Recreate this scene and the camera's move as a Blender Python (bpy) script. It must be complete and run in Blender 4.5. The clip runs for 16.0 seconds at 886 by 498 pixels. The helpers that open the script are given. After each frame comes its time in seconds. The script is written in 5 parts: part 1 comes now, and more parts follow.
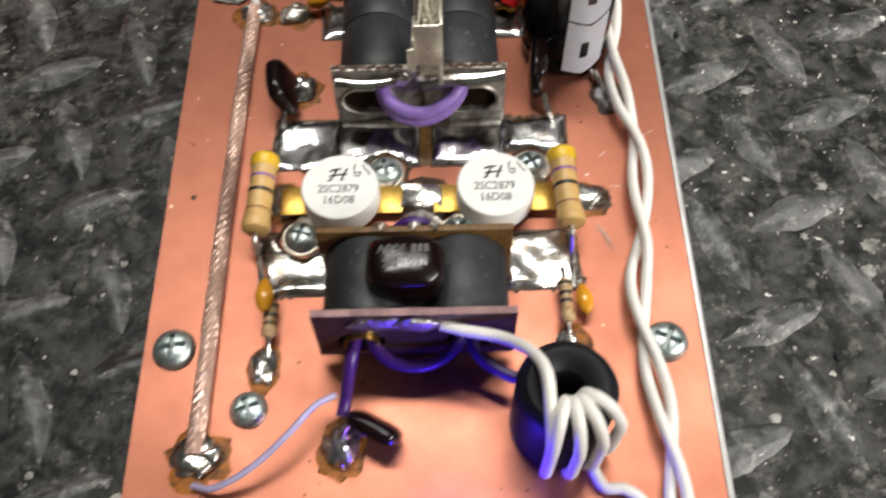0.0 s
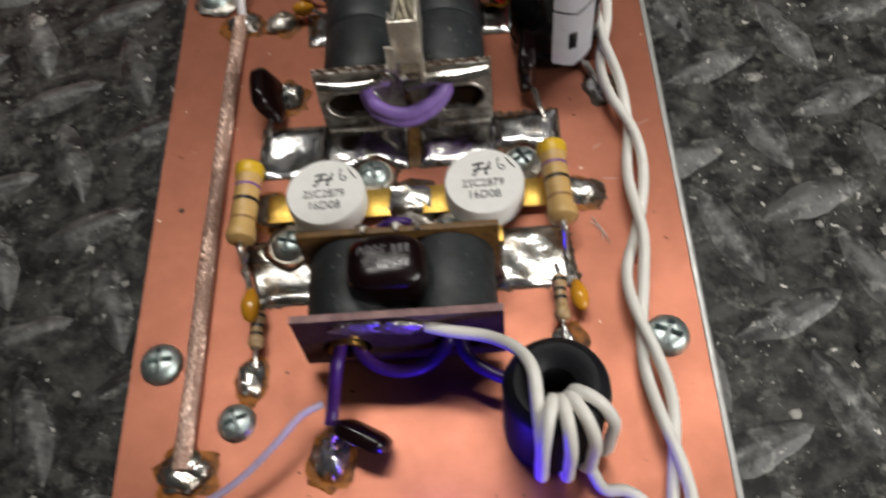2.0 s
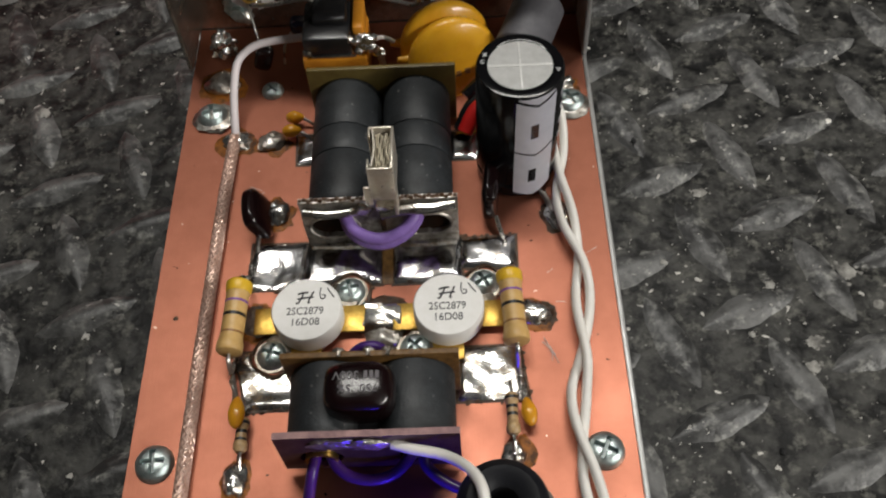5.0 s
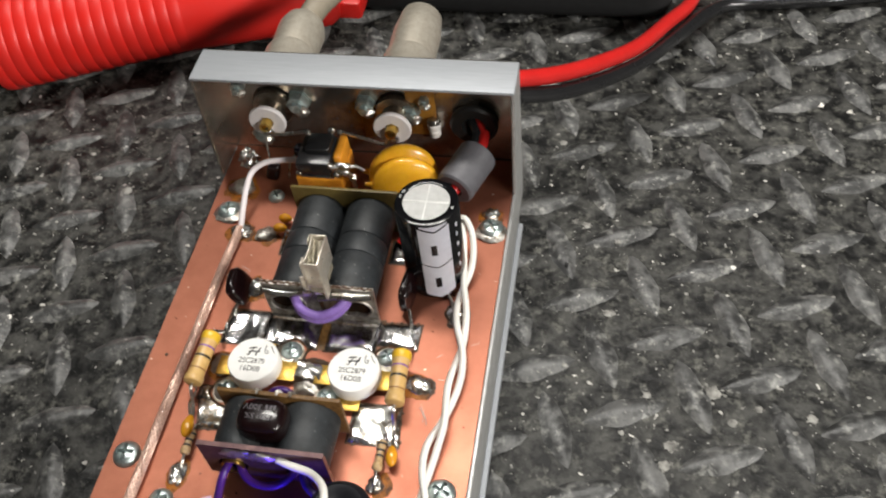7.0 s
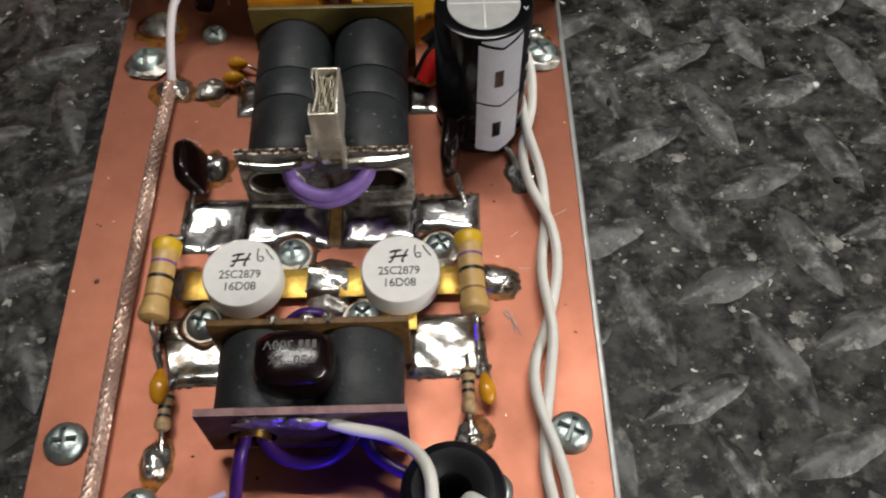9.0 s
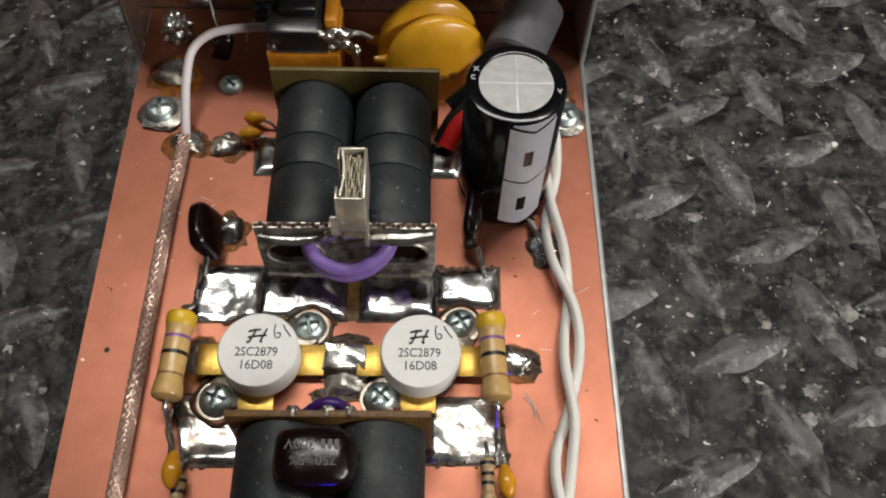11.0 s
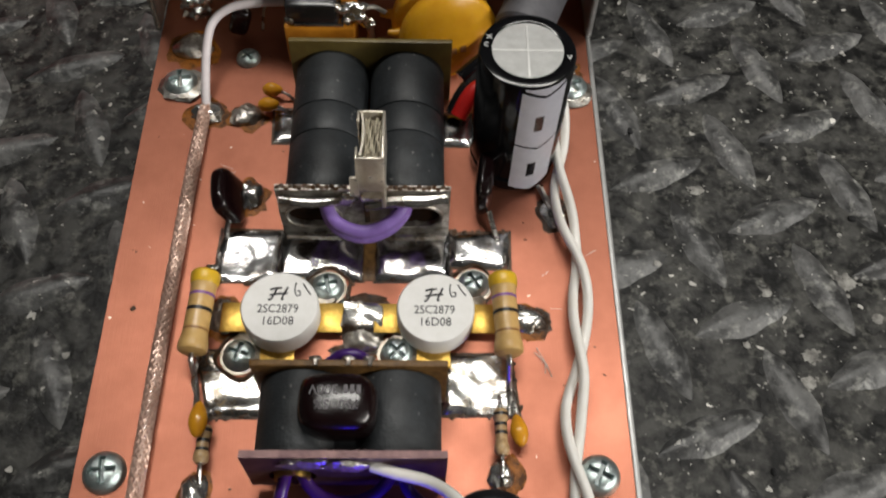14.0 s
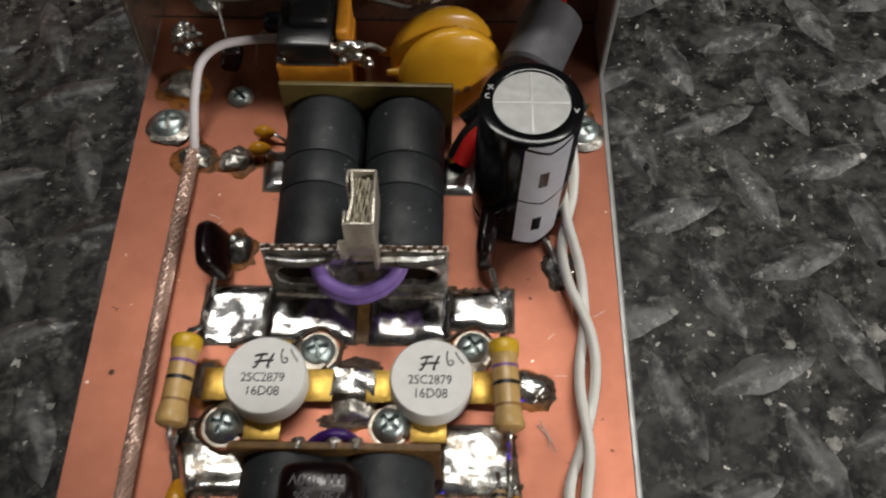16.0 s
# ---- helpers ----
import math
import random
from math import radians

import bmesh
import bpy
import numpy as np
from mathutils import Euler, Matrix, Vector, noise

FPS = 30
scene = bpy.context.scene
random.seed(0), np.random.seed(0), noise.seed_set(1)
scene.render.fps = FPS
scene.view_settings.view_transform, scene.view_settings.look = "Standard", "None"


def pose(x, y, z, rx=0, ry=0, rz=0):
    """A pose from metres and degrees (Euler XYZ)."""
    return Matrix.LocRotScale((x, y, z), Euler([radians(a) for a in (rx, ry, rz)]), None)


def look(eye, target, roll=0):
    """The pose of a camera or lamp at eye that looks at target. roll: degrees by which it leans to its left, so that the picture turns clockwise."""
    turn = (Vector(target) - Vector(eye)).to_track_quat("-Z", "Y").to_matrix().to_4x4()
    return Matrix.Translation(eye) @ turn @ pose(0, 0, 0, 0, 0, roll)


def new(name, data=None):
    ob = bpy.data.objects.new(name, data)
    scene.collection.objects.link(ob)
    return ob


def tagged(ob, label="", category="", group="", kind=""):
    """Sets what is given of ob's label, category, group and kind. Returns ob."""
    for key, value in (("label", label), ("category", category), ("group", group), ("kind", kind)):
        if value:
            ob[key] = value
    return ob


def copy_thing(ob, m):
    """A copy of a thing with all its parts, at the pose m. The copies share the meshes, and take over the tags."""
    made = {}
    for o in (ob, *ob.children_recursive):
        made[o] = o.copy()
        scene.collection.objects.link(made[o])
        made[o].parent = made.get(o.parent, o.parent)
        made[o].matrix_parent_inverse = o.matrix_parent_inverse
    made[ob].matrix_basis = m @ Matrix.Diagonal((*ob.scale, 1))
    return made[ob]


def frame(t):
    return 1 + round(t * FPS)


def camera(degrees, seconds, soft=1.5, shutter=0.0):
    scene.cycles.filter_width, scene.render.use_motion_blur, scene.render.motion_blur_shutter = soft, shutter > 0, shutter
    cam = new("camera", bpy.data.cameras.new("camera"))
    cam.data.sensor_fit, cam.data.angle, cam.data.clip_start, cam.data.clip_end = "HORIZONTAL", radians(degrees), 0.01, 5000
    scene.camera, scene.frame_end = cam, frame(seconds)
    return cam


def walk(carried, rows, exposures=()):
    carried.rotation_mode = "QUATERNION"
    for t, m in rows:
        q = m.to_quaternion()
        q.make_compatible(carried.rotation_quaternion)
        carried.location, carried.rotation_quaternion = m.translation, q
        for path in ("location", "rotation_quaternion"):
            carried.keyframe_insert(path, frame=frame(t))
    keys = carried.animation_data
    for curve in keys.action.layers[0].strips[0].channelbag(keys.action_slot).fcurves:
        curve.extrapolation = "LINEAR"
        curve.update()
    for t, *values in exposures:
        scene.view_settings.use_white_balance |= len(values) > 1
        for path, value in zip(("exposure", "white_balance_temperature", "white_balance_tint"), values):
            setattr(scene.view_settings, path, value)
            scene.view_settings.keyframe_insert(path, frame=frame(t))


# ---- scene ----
cam = camera(52.1, 16.0, soft=2.0, shutter=0.5)
PATH = [
    (0.0, (0.00054, -0.00577, 0.13079), (0.00036, 0.04323, 0.04362), -1.37),
    (0.5, (0.01456, 0.00568, 0.12692), (0.01283, 0.05384, 0.03930), -3.79),
    (1.0, (0.01724, 0.01337, 0.11492), (0.01407, 0.05995, 0.02649), -5.03),
    (1.5, (0.01900, 0.00690, 0.11832), (0.01480, 0.05466, 0.03057), -8.35),
    (2.0, (0.00902, -0.00636, 0.12539), (0.00409, 0.04456, 0.03947), -8.58),
    (2.5, (-0.00008, -0.00297, 0.13677), (-0.00512, 0.04909, 0.05154), -7.52),
    (3.0, (0.00476, 0.00455, 0.13693), (-0.00074, 0.05681, 0.05185), -8.22),
    (5.5, (0.01712, -0.00428, 0.15992), (0.01524, 0.05007, 0.07600), -3.57),
    (6.0, (0.02923, -0.01054, 0.19326), (0.02395, 0.04432, 0.10982), -0.60),
    (6.5, (0.04253, -0.02945, 0.19791), (0.03076, 0.02691, 0.11614), -3.63),
    (7.0, (0.06479, -0.03083, 0.19374), (0.04831, 0.02984, 0.11597), -7.60),
    (7.5, (0.05625, -0.02868, 0.18244), (0.03772, 0.03323, 0.10612), -8.62),
    (8.0, (0.04804, -0.02662, 0.17744), (0.03108, 0.03336, 0.09924), -9.13),
    (8.5, (0.03402, -0.00674, 0.15217), (0.02712, 0.04800, 0.06876), -6.51),
    (9.0, (0.01550, 0.00293, 0.13295), (0.01594, 0.05484, 0.04747), -0.99),
    (9.5, (0.01696, 0.00762, 0.13805), (0.01963, 0.05886, 0.05222), 2.43),
    (10.0, (0.01173, 0.01399, 0.14138), (0.01394, 0.06428, 0.05498), 3.33),
    (12.5, (0.00743, 0.02012, 0.13301), (0.00996, 0.06983, 0.04628), 1.96),
    (13.0, (0.00596, 0.01762, 0.13607), (0.00846, 0.06720, 0.04926), 2.38),
    (13.5, (0.00587, 0.01403, 0.13584), (0.00850, 0.06373, 0.04911), 3.02),
    (14.0, (0.00638, 0.01021, 0.14017), (0.00897, 0.06022, 0.05361), 3.09),
    (14.5, (0.01177, 0.00056, 0.13977), (0.01428, 0.05139, 0.05368), 2.42),
    (15.0, (0.01087, 0.00157, 0.13810), (0.01368, 0.05227, 0.05195), 2.46),
    (15.5, (0.00470, 0.01183, 0.14171), (0.00628, 0.06230, 0.05540), 1.94),
    (16.0, (0.01054, 0.02560, 0.13725), (0.01061, 0.07452, 0.05003), 0.96),
]
EXPOSURES = [(0.0, -0.60), (0.5, -1.51), (1.0, -1.36), (1.5, -1.15), (2.0, -1.20), (2.5, -1.26), (3.0, -0.58), (5.5, -1.36), (6.0, -1.09), (6.5, -0.45), (7.0, -0.53), (7.5, -0.60), (8.5, -0.74), (9.0, -1.25), (9.5, -1.26), (10.0, -1.26), (12.5, -1.17), (15.0, -1.17), (16.0, -1.50)]
walk(cam, [(t, look(eye, target, roll)) for t, eye, target, roll in PATH], EXPOSURES)

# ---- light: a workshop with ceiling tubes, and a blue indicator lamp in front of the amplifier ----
world = bpy.data.worlds.new("world")
scene.world = world
world.use_nodes = True
world.node_tree.nodes["Background"].inputs[0].default_value = (0.9, 0.95, 1.0, 1)
world.node_tree.nodes["Background"].inputs[1].default_value = 0.003


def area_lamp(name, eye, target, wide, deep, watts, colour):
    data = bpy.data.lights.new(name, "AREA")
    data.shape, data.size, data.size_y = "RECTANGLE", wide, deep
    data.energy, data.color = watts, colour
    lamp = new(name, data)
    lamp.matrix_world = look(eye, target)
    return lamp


area_lamp("tube_light_rear", (0.06, 0.58, 1.45), (0.0, 0.1, 0.0), 1.2, 0.14, 28.0, (1.0, 0.97, 0.91))
area_lamp("tube_light_front", (1.50, -0.70, 1.05), (0.0, 0.10, 0.0), 1.2, 0.14, 57.0, (1.0, 0.97, 0.91))
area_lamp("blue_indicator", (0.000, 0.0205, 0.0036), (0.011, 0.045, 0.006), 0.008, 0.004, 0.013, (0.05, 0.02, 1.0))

# ---- materials ----


def material(name, base, rough=0.5, metal=0.0, other=None, mix_scale=300.0, stretch=(1, 1, 1), bump=0.0, bump_scale=2000.0,
             rough_spread=0.1, coat=0.0, spec=0.5, lo=0.35, hi=0.65, bump_stretch=None, per_piece=0.0, see=0.0, detail=6, world_place=False, depth=0.0004):
    m = bpy.data.materials.new(name)
    m.use_nodes = True
    nodes, links = m.node_tree.nodes, m.node_tree.links
    b = nodes["Principled BSDF"]
    b.inputs["Metallic"].default_value = metal
    b.inputs["Coat Weight"].default_value = coat
    b.inputs["Coat Roughness"].default_value = 0.08
    b.inputs["Specular IOR Level"].default_value = spec
    b.inputs["Transmission Weight"].default_value = see
    co = nodes.new("ShaderNodeTexCoord")
    mp = nodes.new("ShaderNodeMapping")
    mp.inputs["Scale"].default_value = stretch
    spot = nodes.new("ShaderNodeNewGeometry").outputs["Position"] if world_place else co.outputs["Object"]
    links.new(spot, mp.inputs["Vector"])
    n = nodes.new("ShaderNodeTexNoise")
    n.inputs["Scale"].default_value = mix_scale
    n.inputs["Detail"].default_value = detail
    n.inputs["Roughness"].default_value = 0.65 if detail < 10 else 0.78
    links.new(mp.outputs["Vector"], n.inputs["Vector"])
    ramp = nodes.new("ShaderNodeMapRange")
    ramp.inputs["From Min"].default_value, ramp.inputs["From Max"].default_value = lo, hi
    links.new(n.outputs["Fac"], ramp.inputs["Value"])
    mix = nodes.new("ShaderNodeMix")
    mix.data_type = "RGBA"
    other = other or tuple(0.8 * c for c in base)
    mix.inputs["A"].default_value, mix.inputs["B"].default_value = (*base, 1), (*other, 1)
    links.new(ramp.outputs["Result"], mix.inputs["Factor"])
    colour = mix.outputs["Result"]
    if per_piece:
        info = nodes.new("ShaderNodeObjectInfo")
        vary = nodes.new("ShaderNodeMapRange")
        vary.inputs["To Min"].default_value, vary.inputs["To Max"].default_value = 1 - per_piece, 1 + per_piece
        links.new(info.outputs["Random"], vary.inputs["Value"])
        hue = nodes.new("ShaderNodeHueSaturation")
        links.new(vary.outputs["Result"], hue.inputs["Value"])
        links.new(colour, hue.inputs["Color"])
        colour = hue.outputs["Color"]
    links.new(colour, b.inputs["Base Color"])
    rr = nodes.new("ShaderNodeMapRange")
    rr.inputs["To Min"].default_value, rr.inputs["To Max"].default_value = max(0.02, rough - rough_spread), min(1.0, rough + rough_spread)
    links.new(n.outputs["Fac"], rr.inputs["Value"])
    links.new(rr.outputs["Result"], b.inputs["Roughness"])
    if bump:
        n2 = nodes.new("ShaderNodeTexNoise")
        n2.inputs["Scale"].default_value = bump_scale
        n2.inputs["Detail"].default_value = 4
        if bump_stretch:
            mp2 = nodes.new("ShaderNodeMapping")
            mp2.inputs["Scale"].default_value = bump_stretch
            links.new(co.outputs["Object"], mp2.inputs["Vector"])
            links.new(mp2.outputs["Vector"], n2.inputs["Vector"])
        else:
            links.new(co.outputs["Object"], n2.inputs["Vector"])
        bm = nodes.new("ShaderNodeBump")
        bm.inputs["Strength"].default_value = bump
        bm.inputs["Distance"].default_value = depth
        links.new(n2.outputs["Fac"], bm.inputs["Height"])
        links.new(bm.outputs["Normal"], b.inputs["Normal"])
    return m


COPPER = material("copper_clad", (0.45, 0.170, 0.108), 0.41, 0.85, (0.32, 0.118, 0.073), 60, (1, 1, 1), 0.08, 1.0, 0.10, bump_stretch=(5200, 130, 1), lo=0.34, hi=0.72)
SUBSTRATE = material("glass_epoxy", (0.20, 0.105, 0.03), 0.45, 0.0, (0.10, 0.05, 0.015), 900, bump=0.3, bump_scale=2500)
SUBSTRATE_OLIVE = material("olive_glass_epoxy", (0.17, 0.125, 0.035), 0.4, 0.0, (0.13, 0.09, 0.025), 500, bump=0.1)
BURNT = material("flux_burnt_gap", (0.03, 0.018, 0.01), 0.35, 0.0, (0.10, 0.045, 0.015), 1200, bump=0.6, bump_scale=1800)
FLUX = material("amber_flux", (0.34, 0.115, 0.014), 0.42, 0.0, (0.08, 0.030, 0.008), 420, bump=0.3, lo=0.44, hi=0.62, spec=0.25)
SOLDER = material("solder", (0.68, 0.68, 0.66), 0.25, 0.95, (0.24, 0.20, 0.155), 330, bump=0.34, bump_scale=520, rough_spread=0.16, lo=0.44, hi=0.64)
TINNED = material("tinned_copper", (0.54, 0.54, 0.55), 0.20, 1.0, (0.18, 0.15, 0.12), 260, bump=0.25, bump_scale=420, rough_spread=0.16, lo=0.47, hi=0.66, detail=9)
SOLDER_DULL = material("dull_solder", (0.62, 0.60, 0.56), 0.36, 0.9, (0.24, 0.20, 0.16), 500, bump=0.5, bump_scale=1100, rough_spread=0.15, lo=0.42, hi=0.66)
ZINC = material("zinc_screw", (0.72, 0.80, 0.79), 0.34, 0.9, (0.40, 0.50, 0.50), 700, bump=0.25, bump_scale=3000, rough_spread=0.14)
RECESS = material("recess_shade", (0.16, 0.18, 0.18), 0.4, 0.9)
NICKEL = material("nickel_flange", (0.42, 0.38, 0.32), 0.36, 1.0, (0.24, 0.20, 0.16), 500, bump=0.2, bump_scale=900)
GOLD = material("gold_lead", (0.70, 0.46, 0.11), 0.36, 0.9, (0.54, 0.33, 0.07), 900, bump=0.15)
CERAMIC = material("white_ceramic", (0.88, 0.87, 0.85), 0.42, 0.0, (0.83, 0.82, 0.79), 500, bump=0.04)
INK = material("black_ink", (0.02, 0.02, 0.022), 0.5)
GREY_INK = material("grey_ink", (0.09, 0.09, 0.095), 0.5)
FERRITE = material("ferrite", (0.030, 0.034, 0.038), 0.50, 0.0, (0.012, 0.014, 0.016), 260, bump=0.22, bump_scale=2200, lo=0.36, hi=0.70, rough_spread=0.22, detail=9)
FERRITE_BLACK = material("coated_ferrite", (0.008, 0.0085, 0.012), 0.5, 0.0, (0.006, 0.0065, 0.009), 500, bump=0.12, spec=0.3)
FERRITE_GREY = material("grey_ferrite_sleeve", (0.125, 0.122, 0.135), 0.5, 0.0, (0.09, 0.088, 0.098), 400, bump=0.1)
BORE_SHADE = material("painted_bore_shade", (0.012, 0.008, 0.006), 0.8, 0.0, (0.03, 0.015, 0.008), 300, spec=0.05)
RESISTOR = material("tan_resistor", (0.66, 0.43, 0.165), 0.40, 0.0, (0.58, 0.35, 0.12), 700, bump=0.1, coat=0.15)
BAND_YELLOW = material("yellow_band", (0.82, 0.50, 0.03), 0.35)
BAND_VIOLET = material("violet_band", (0.26, 0.10, 0.34), 0.4)
BAND_BLACK = material("black_band", (0.015, 0.013, 0.012), 0.4)
BAND_BROWN = material("brown_band", (0.33, 0.15, 0.05), 0.4)
TAN_SMALL = material("small_tan_resistor", (0.60, 0.42, 0.22), 0.35, 0.0, (0.36, 0.22, 0.10), 900)
WIRE_TIN = material("tinned_wire", (0.62, 0.60, 0.56), 0.28, 1.0, bump=0.2)
PURPLE = material("purple_insulation", (0.30, 0.19, 0.56), 0.4, 0.0, (0.25, 0.14, 0.47), 600, bump=0.08, coat=0.1)
DEEP_PURPLE = material("deep_purple_insulation", (0.060, 0.014, 0.17), 0.34, 0.0, (0.045, 0.009, 0.13), 600, coat=0.2)
WHITE_WIRE = material("white_insulation", (0.90, 0.88, 0.84), 0.36, 0.0, (0.85, 0.82, 0.76), 350, bump=0.05)
PINK_WHITE = material("pinkish_white_tube", (0.80, 0.74, 0.76), 0.4, 0.0, (0.74, 0.67, 0.68), 400)
BRAID = material("sleeved_braid", (0.62, 0.42, 0.34), 0.30, 0.25, (0.46, 0.27, 0.20), 1900, bump=0.4, bump_scale=3500, coat=0.5, lo=0.40, hi=0.60)
MICA = material("brown_dipped_mica", (0.009, 0.0032, 0.0036), 0.23, 0.0, (0.006, 0.002, 0.0025), 500, bump=0.15, bump_scale=700, coat=0.2)
ORANGE_DIP = material("orange_dipped_ceramic", (0.78, 0.36, 0.02), 0.24, 0.0, (0.68, 0.28, 0.015), 500, bump=0.08, bump_scale=700, coat=0.4)
YELLOW_DISC = material("yellow_ochre_disc", (0.78, 0.40, 0.022), 0.28, 0.0, (0.70, 0.33, 0.015), 250, bump=0.12, bump_scale=500, coat=0.4)
ORANGE_CASE = material("orange_relay_case", (0.82, 0.34, 0.03), 0.35, 0.0, (0.68, 0.25, 0.02), 300)
BLACK_PLASTIC = material("black_plastic", (0.016, 0.016, 0.017), 0.22, 0.0, (0.011, 0.011, 0.012), 300, bump=0.08, coat=0.2)
SLEEVE_BLACK = material("black_shrink_sleeve", (0.006, 0.006, 0.007), 0.13, 0.0, (0.005, 0.005, 0.006), 300, rough_spread=0.03, spec=0.4)
LABEL_GREY = material("lilac_grey_label", (0.62, 0.62, 0.68), 0.35, 0.0, (0.56, 0.56, 0.62), 500)
CAN_TOP = material("aluminium_can_top", (0.58, 0.58, 0.57), 0.46, 0.6, (0.48, 0.48, 0.47), 350, bump=0.2, bump_scale=600)
WHITE_INK = material("white_ink", (0.72, 0.72, 0.72), 0.5)
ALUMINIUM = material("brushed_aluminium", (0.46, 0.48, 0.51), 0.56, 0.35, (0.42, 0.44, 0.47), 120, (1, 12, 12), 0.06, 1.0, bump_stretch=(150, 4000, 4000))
# Warm tone paints in some of the copper board's reflection.
ALU_INSIDE = material("warm_sheet_aluminium", (0.60, 0.55, 0.49), 0.24, 0.92, (0.36, 0.31, 0.25), 130, (4, 1, 3), 0.10, 1.0, bump_stretch=(4000, 150, 150), lo=0.42, hi=0.68)
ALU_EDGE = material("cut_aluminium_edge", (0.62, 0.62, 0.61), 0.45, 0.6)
TEFLON = material("white_dielectric", (0.74, 0.70, 0.70), 0.4, 0.0, (0.68, 0.64, 0.64), 500)
PLUG = material("nickel_plug", (0.68, 0.63, 0.54), 0.42, 0.6, (0.56, 0.50, 0.41), 500, bump=0.15)
BRASS = material("brass_pin", (0.80, 0.55, 0.14), 0.3, 1.0)
RED = material("red_pvc", (0.72, 0.016, 0.010), 0.46, 0.0, (0.70, 0.020, 0.015), 120, bump=0.06, coat=0.05)
RED_WIRE = material("red_wire", (0.62, 0.02, 0.018), 0.32, 0.0, (0.55, 0.016, 0.014), 200, coat=0.1)
BLACK_WIRE = material("black_wire", (0.018, 0.018, 0.019), 0.25, 0.0, (0.012, 0.012, 0.013), 200, coat=0.2)
YELLOW = material("yellow_plastic", (0.70, 0.52, 0.05), 0.45)
RUBBER = material("black_rubber", (0.014, 0.014, 0.014), 0.5)
# White insulation with the indicator's blue light painted into its colour.
LILAC = material("blue_lit_insulation", (0.46, 0.40, 0.62), 0.4)
BLUE_DIP = material("dark_blue_dipped", (0.010, 0.012, 0.05), 0.2, coat=0.4)
# Base is darkened to hold the shade on the plate's front face.
PINK_PLATE = material("shade_toned_copper_plate", (0.13, 0.075, 0.072), 0.36, 0.6, (0.08, 0.042, 0.045), 500, bump=0.15)
WALL_PAINT = material("wall_paint", (0.14, 0.136, 0.13), 0.8, bump=0.05, bump_scale=60, mix_scale=3)
LAMP_BLACK = material("dark_fabric", (0.012, 0.012, 0.013), 0.8)


def bench_material(name, dark, light, speck, scale, spec, rough):
    """Worn rubber tread plate: dusty mottling, fine specks for dust and painted glints, and pale crumbs, all at real
    size.
    """
    m = material(name, dark, rough, 0.0, light, scale, (1, 1, 1), 0.7, 300, 0.18, lo=0.43, hi=0.61, spec=spec, detail=8, world_place=True, depth=0.0007)
    nodes, links = m.node_tree.nodes, m.node_tree.links
    b = nodes["Principled BSDF"]
    geo = nodes.new("ShaderNodeNewGeometry")
    colour = b.inputs["Base Color"].links[0].from_socket
    wob = nodes.new("ShaderNodeTexNoise")
    wob.inputs["Scale"].default_value, wob.inputs["Detail"].default_value = 420, 3
    links.new(geo.outputs["Position"], wob.inputs["Vector"])
    shift = nodes.new("ShaderNodeVectorMath")
    shift.operation = "MULTIPLY_ADD"
    shift.inputs[1].default_value = (0.004, 0.004, 0.004)
    links.new(wob.outputs["Color"], shift.inputs[0])
    links.new(geo.outputs["Position"], shift.inputs[2])
    grit = nodes.new("ShaderNodeTexNoise")
    grit.inputs["Scale"].default_value, grit.inputs["Detail"].default_value, grit.inputs["Roughness"].default_value = 310, 8, 0.66
    links.new(geo.outputs["Position"], grit.inputs["Vector"])
    much = nodes.new("ShaderNodeMapRange")
    much.inputs["From Min"].default_value, much.inputs["From Max"].default_value = 0.53, 0.72
    links.new(grit.outputs["Fac"], much.inputs["Value"])
    dust = nodes.new("ShaderNodeMix")
    dust.data_type = "RGBA"
    dust.inputs["B"].default_value = (2.4 * light[0], 2.4 * light[1], 2.28 * light[2], 1)
    links.new(much.outputs["Result"], dust.inputs["Factor"])
    links.new(colour, dust.inputs["A"])
    colour = dust.outputs["Result"]
    # Small pale specks also put sparkling glints into the colour.
    for scale, keep, size, tone in ((300, 0.18, 0.17, speck), (700, 0.18, 0.18, speck * 0.7), (120, 0.20, 0.11, speck * 1.2)):
        cell = nodes.new("ShaderNodeTexVoronoi")
        cell.inputs["Scale"].default_value = scale
        links.new(shift.outputs["Vector"], cell.inputs["Vector"])
        near = nodes.new("ShaderNodeMath")
        near.operation = "LESS_THAN"
        near.inputs[1].default_value = size
        links.new(cell.outputs["Distance"], near.inputs[0])
        some = nodes.new("ShaderNodeMath")
        some.operation = "LESS_THAN"
        some.inputs[1].default_value = keep
        split = nodes.new("ShaderNodeSeparateColor")
        links.new(cell.outputs["Color"], split.inputs["Color"])
        links.new(split.outputs["Red"], some.inputs[0])
        both = nodes.new("ShaderNodeMath")
        both.operation = "MULTIPLY"
        links.new(near.outputs[0], both.inputs[0])
        links.new(some.outputs[0], both.inputs[1])
        fade = nodes.new("ShaderNodeMath")
        fade.operation = "MULTIPLY"
        links.new(both.outputs[0], fade.inputs[0])
        links.new(split.outputs["Green"], fade.inputs[1])
        mix = nodes.new("ShaderNodeMix")
        mix.data_type = "RGBA"
        mix.inputs["B"].default_value = (tone, tone * 0.97, tone * 0.9, 1)
        links.new(fade.outputs[0], mix.inputs["Factor"])
        links.new(colour, mix.inputs["A"])
        colour = mix.outputs["Result"]
    links.new(colour, b.inputs["Base Color"])
    return m


BENCH = bench_material("tread_rubber", (0.003, 0.003, 0.003), (0.070, 0.069, 0.064), 0.75, 150, 0.28, 0.50)
LUG = bench_material("worn_tread_lug", (0.034, 0.034, 0.034), (0.152, 0.152, 0.149), 0.70, 140, 0.60, 0.45)



